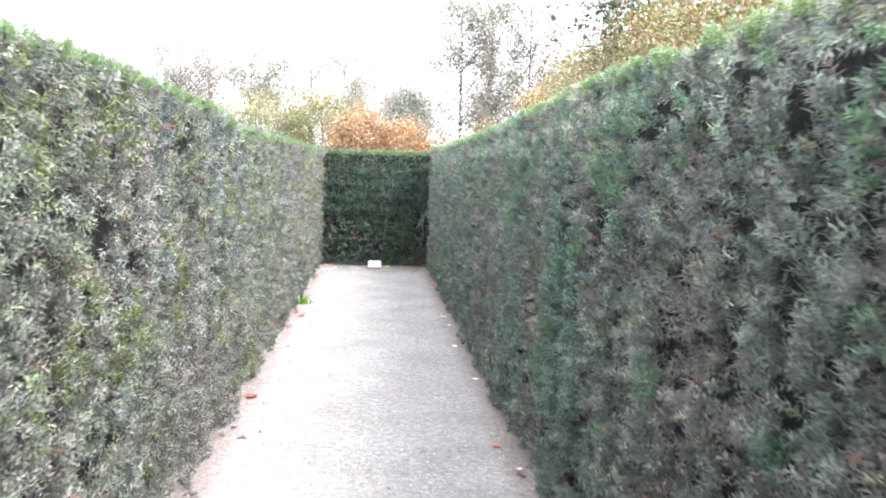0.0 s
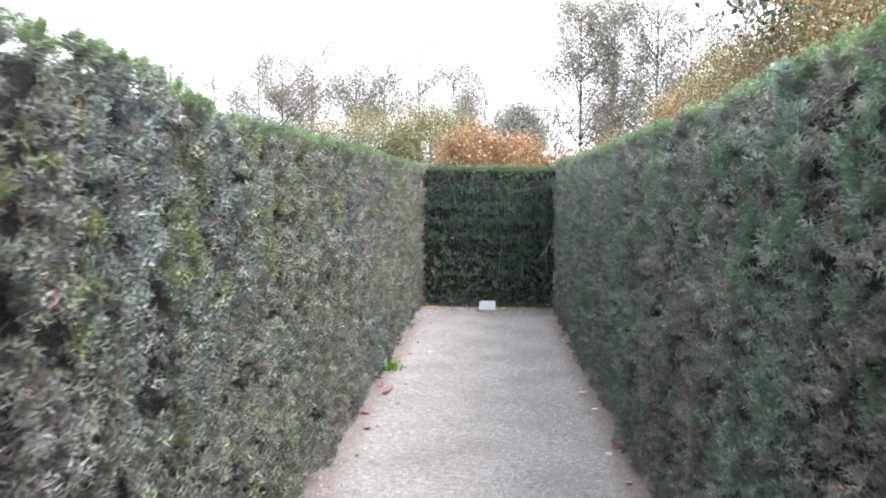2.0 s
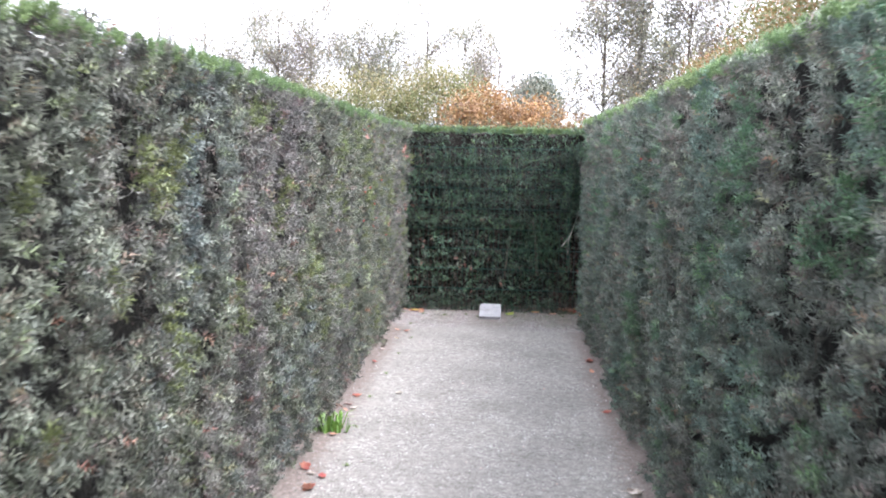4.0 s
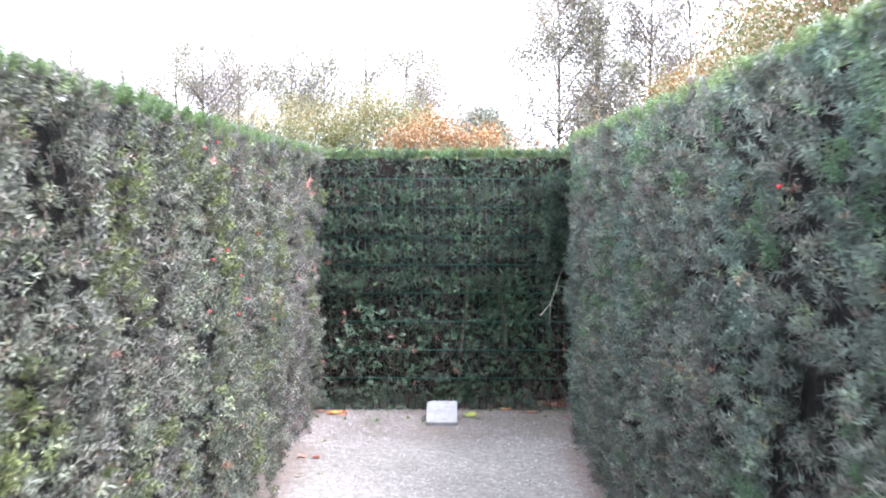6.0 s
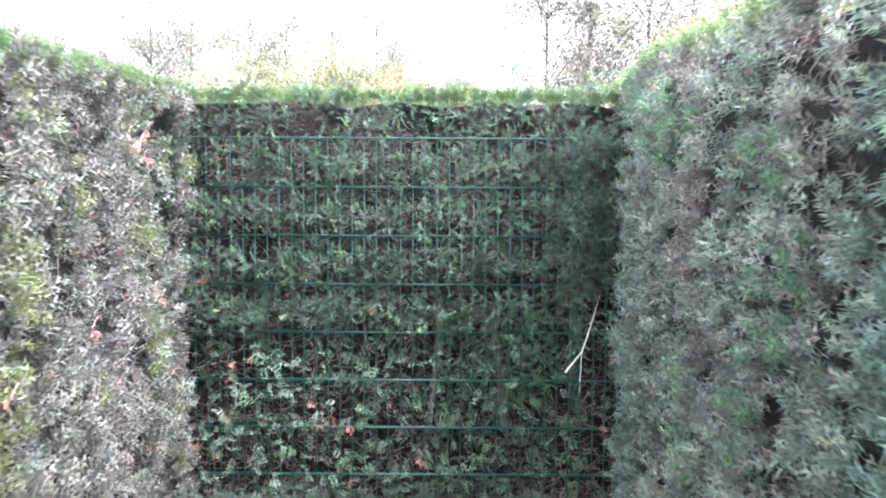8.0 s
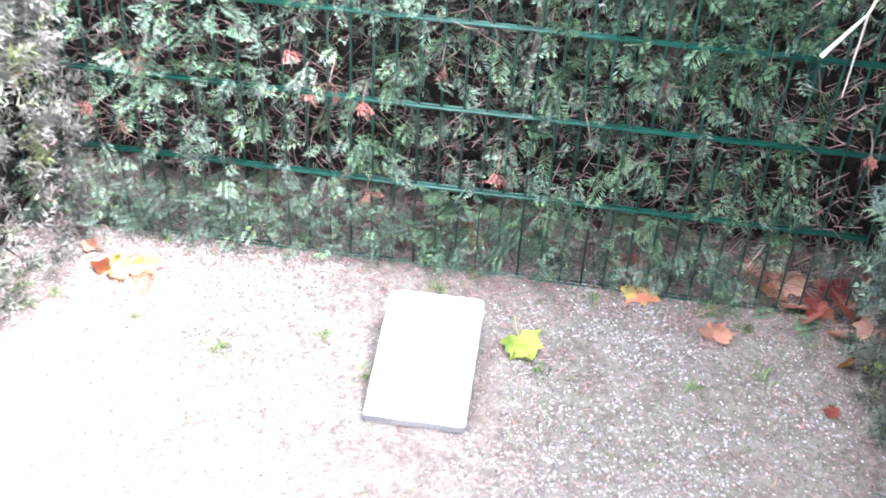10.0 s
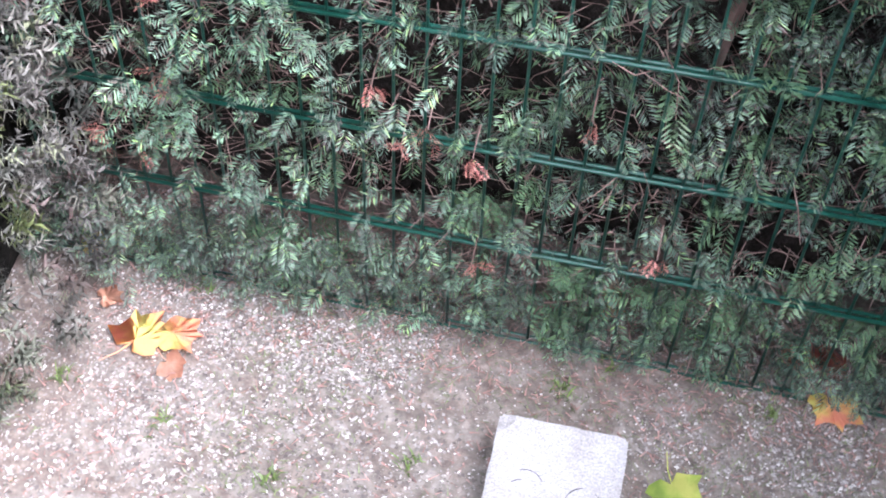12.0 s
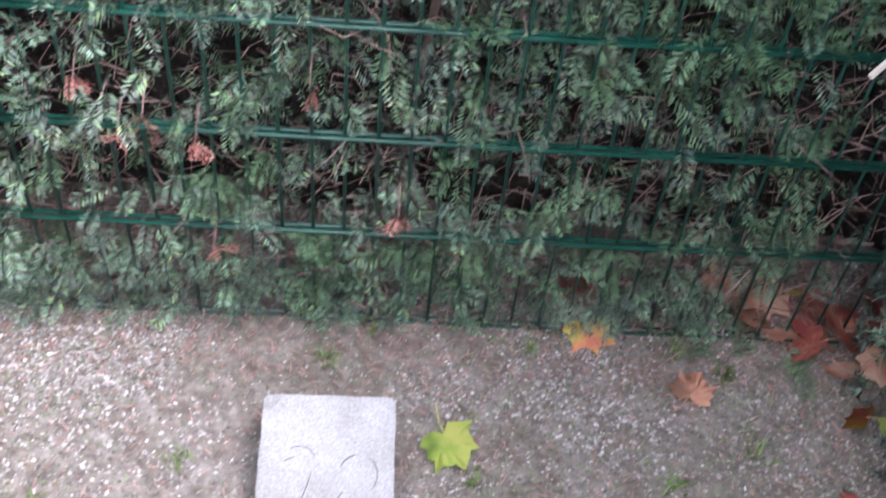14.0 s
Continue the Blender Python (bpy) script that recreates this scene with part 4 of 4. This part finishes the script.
# ---- garden beyond the hedges ----
def branchy(bm, base, height, spread_r, levels, lean=0.0):
    """A trunk with limbs and twigs; returns points along the outer twigs."""
    ends = []
    top = Vector(base) + Vector((lean, 0, height))
    n = 9
    trunk = [Vector(base).lerp(top, k / n) + Vector((rng.normal() * 0.03, rng.normal() * 0.03, 0)) * height * 0.12 for k in range(n + 1)]
    tube(bm, trunk, [height * 0.011 * (1 - 0.9 * k / n) + 0.006 for k in range(n + 1)], 6)
    for _ in range(levels):
        u = rng.uniform(0.14, 0.98)
        p = trunk[0].lerp(top, u)
        a = rng.uniform(0, 6.283)
        ln = spread_r * (1.15 - 0.75 * u) * rng.uniform(0.6, 1.2)
        q = p + Vector((math.cos(a) * ln, math.sin(a) * ln, ln * rng.uniform(0.5, 1.3)))
        mid = p.lerp(q, 0.5) + Vector((0, 0, 0.06 * ln))
        tube(bm, [p, mid, q], [0.016, 0.011, 0.005], 4)
        ends += [(mid, q), (p.lerp(q, 0.3), q)]
        for _ in range(3):
            r0 = p.lerp(q, rng.uniform(0.35, 0.95))
            r1 = r0 + Vector(rng.normal(size=3)) * 0.22 * spread_r + Vector((0, 0, 0.2 * spread_r))
            tube(bm, [r0, r0.lerp(r1, 0.5), r1], [0.007, 0.005, 0.003], 3)
            ends.append((r0, r1))
    return ends


def young_tree(x, y, height, width, leaves, leaf, material, label, levels=26, category="tree"):
    root = thing("tree", label, category, "garden trees", at=(x, y, 0))
    bm = bmesh.new()
    ends = branchy(bm, (0, 0, 0), height, width, levels)
    part("trunk", bm, trunk_bark, root, "thin dark trunk and bare branches")
    k = rng.integers(0, len(ends), leaves)
    a = np.array([e[0][:] for e in ends])[k]
    b = np.array([e[1][:] for e in ends])[k]
    pts = a + (b - a) * rng.random((leaves, 1)) ** 0.7 + rng.normal(size=(leaves, 3)) * 0.10 * width
    spread("crown", LEAVES, pts, rng.normal(size=(leaves, 3)), leaf * rng.uniform(0.6, 1.3, leaves), material, root, "sparse autumn leaves")


for x, h, w, n in ((-13.0, 6.4, 0.9, 420), (-11.3, 6.5, 0.9, 420), (-9.4, 6.4, 1.2, 1100), (-8.2, 6.2, 1.2, 900), (-7.1, 6.7, 1.1, 1000), (-5.5, 5.9, 1.0, 1000),
                   (-4.3, 5.6, 0.9, 900), (-3.0, 6.8, 0.9, 700), (-1.6, 5.6, 1.1, 1000), (-0.4, 5.5, 1.0, 700)):
    young_tree(x, 28.0 + rng.normal() * 0.5, h, w * 2.1, n * 17, 0.062, tree_dusky_paled, "slender young tree with sparse dusky autumn leaves")
for x, y, h, w, n in ((2.9, 22.0, 7.3, 1.2, 2600), (4.0, 22.4, 7.4, 1.2, 2300), (5.4, 22.0, 7.3, 1.1, 1500), (6.6, 23.0, 7.0, 1.1, 1700), (8.2, 22.0, 7.6, 1.4, 2200), (10.0, 21.0, 7.6, 1.5, 2200)):
    young_tree(x, y, h, w * 1.7, int(n * 9), 0.072, tree_dusky_paled, "leafy young tree with dark thinning leaves", 60)


def shrub(name, x, y, rx, ry, height, count, leaf, material, label, category, group, low=0.0):
    """Stems and a ragged crown of many leaves gathered in clumps."""
    root = thing(name, label, category, group, at=(x, y, 0))
    bm = bmesh.new()
    for _ in range(10):
        a, d = rng.uniform(0, 6.283), rng.uniform(0.3, 0.8)
        tube(bm, [(0.1 * math.cos(a), 0.1 * math.sin(a), 0), (d * rx * 0.5 * math.cos(a), d * ry * 0.5 * math.sin(a), height * 0.5), (d * rx * math.cos(a), d * ry * math.sin(a), height * 0.85)],
             [0.03, 0.02, 0.008], 5)
    part("stems", bm, trunk_bark, root)
    clumps = count // 45
    d = rng.normal(size=(clumps, 3))
    d /= np.linalg.norm(d, axis=1)[:, None]
    rad = rng.uniform(0.45, 1.0, (clumps, 1)) ** 0.6
    c = d * rad * (rx, ry, (height - low) * 0.5) + (0, 0, low + (height - low) * 0.5)
    k = np.repeat(np.arange(clumps), 45)
    pts = c[k] + rng.normal(size=(len(k), 3)) * 0.11 * (rx + height * 0.4) * 0.6
    pts[:, 2] = np.maximum(pts[:, 2], 0.05)
    spread("crown", LEAVES, pts, rng.normal(size=(len(k), 3)) + d[k] * 0.5, leaf * rng.uniform(0.6, 1.3, len(k)), material, root, "")


shrub("shrub", -2.0, 21.5, 1.7, 1.2, 4.3, 40000, 0.062, shrub_olive, "olive green garden shrub turning yellow", "shrub", "garden shrubs")
shrub("shrub", -4.2, 22.0, 2.0, 1.2, 4.0, 38000, 0.062, shrub_olive, "olive green garden shrub turning yellow", "shrub", "garden shrubs")
shrub("shrub", -6.5, 22.5, 2.0, 1.2, 3.7, 26000, 0.062, shrub_olive, "low olive garden shrub turning yellow", "shrub", "garden shrubs")
shrub("shrub", -0.7, 20.0, 1.2, 1.0, 3.6, 15000, 0.08, beech_copper, "copper-orange autumn beech shrub", "shrub", "garden shrubs")
shrub("shrub", 0.8, 20.0, 1.2, 1.0, 3.3, 15000, 0.08, beech_copper, "copper-orange autumn beech shrub", "shrub", "garden shrubs")
shrub("shrub", 2.3, 19.6, 1.0, 0.9, 2.7, 5000, 0.08, beech_copper, "low copper-orange autumn beech shrub", "shrub", "garden shrubs")
shrub("shrub", 3.6, 18.0, 1.0, 1.0, 3.2, 6000, 0.08, beech_gold, "yellow autumn beech shrub", "shrub", "garden shrubs")
shrub("tree", 1.5, 115, 2.9, 2.9, 11.2, 15000, 0.34, tree_hazy, "distant round dense green tree", "tree", "garden trees", 3.0)
shrub("tree", 6.2, 3.0, 2.5, 2.6, 7.6, 11000, 0.13, tree_green, "broad green tree behind the golden hedge", "tree", "garden trees", 3.6)


def beech_hedge():
    root = thing("beech_hedge", "loose golden and orange autumn beech hedge", "hedge")
    bm = bmesh.new()
    box(bm, 4.4, 5.2, -15, 17, 0, 2.9, 0.1)
    part("woody_core", bm, hedge_inside_shaded, root, "twiggy inside, coloured dark for the shade")
    n = 74000
    y = rng.uniform(-15, 17, n)
    top = 4.12 - 0.5 * np.clip((y - 7) / 10, 0, 1) + 0.16 * np.sin(y * 0.9) + 0.12 * np.sin(y * 2.7 + 1)
    z = np.where(rng.random(n) < 0.2, rng.uniform(0.1, 3.0, n), 2.7 + (top - 2.7) * rng.random(n) ** 0.8)
    x = np.where(z > 2.95, 4.75 + rng.normal(size=n) * 0.26, np.where(rng.random(n) < 0.75, 4.33, 5.27) + rng.normal(size=n) * 0.07)
    z += np.abs(rng.normal(size=n)) * 0.12 * (z > top - 0.2)
    spread("foliage", LEAVES, np.stack([x, y, z], -1), rng.normal(size=(n, 3)), 0.062 * rng.uniform(0.6, 1.3, n), beech_gold, root, "gold and copper leaves")


beech_hedge()
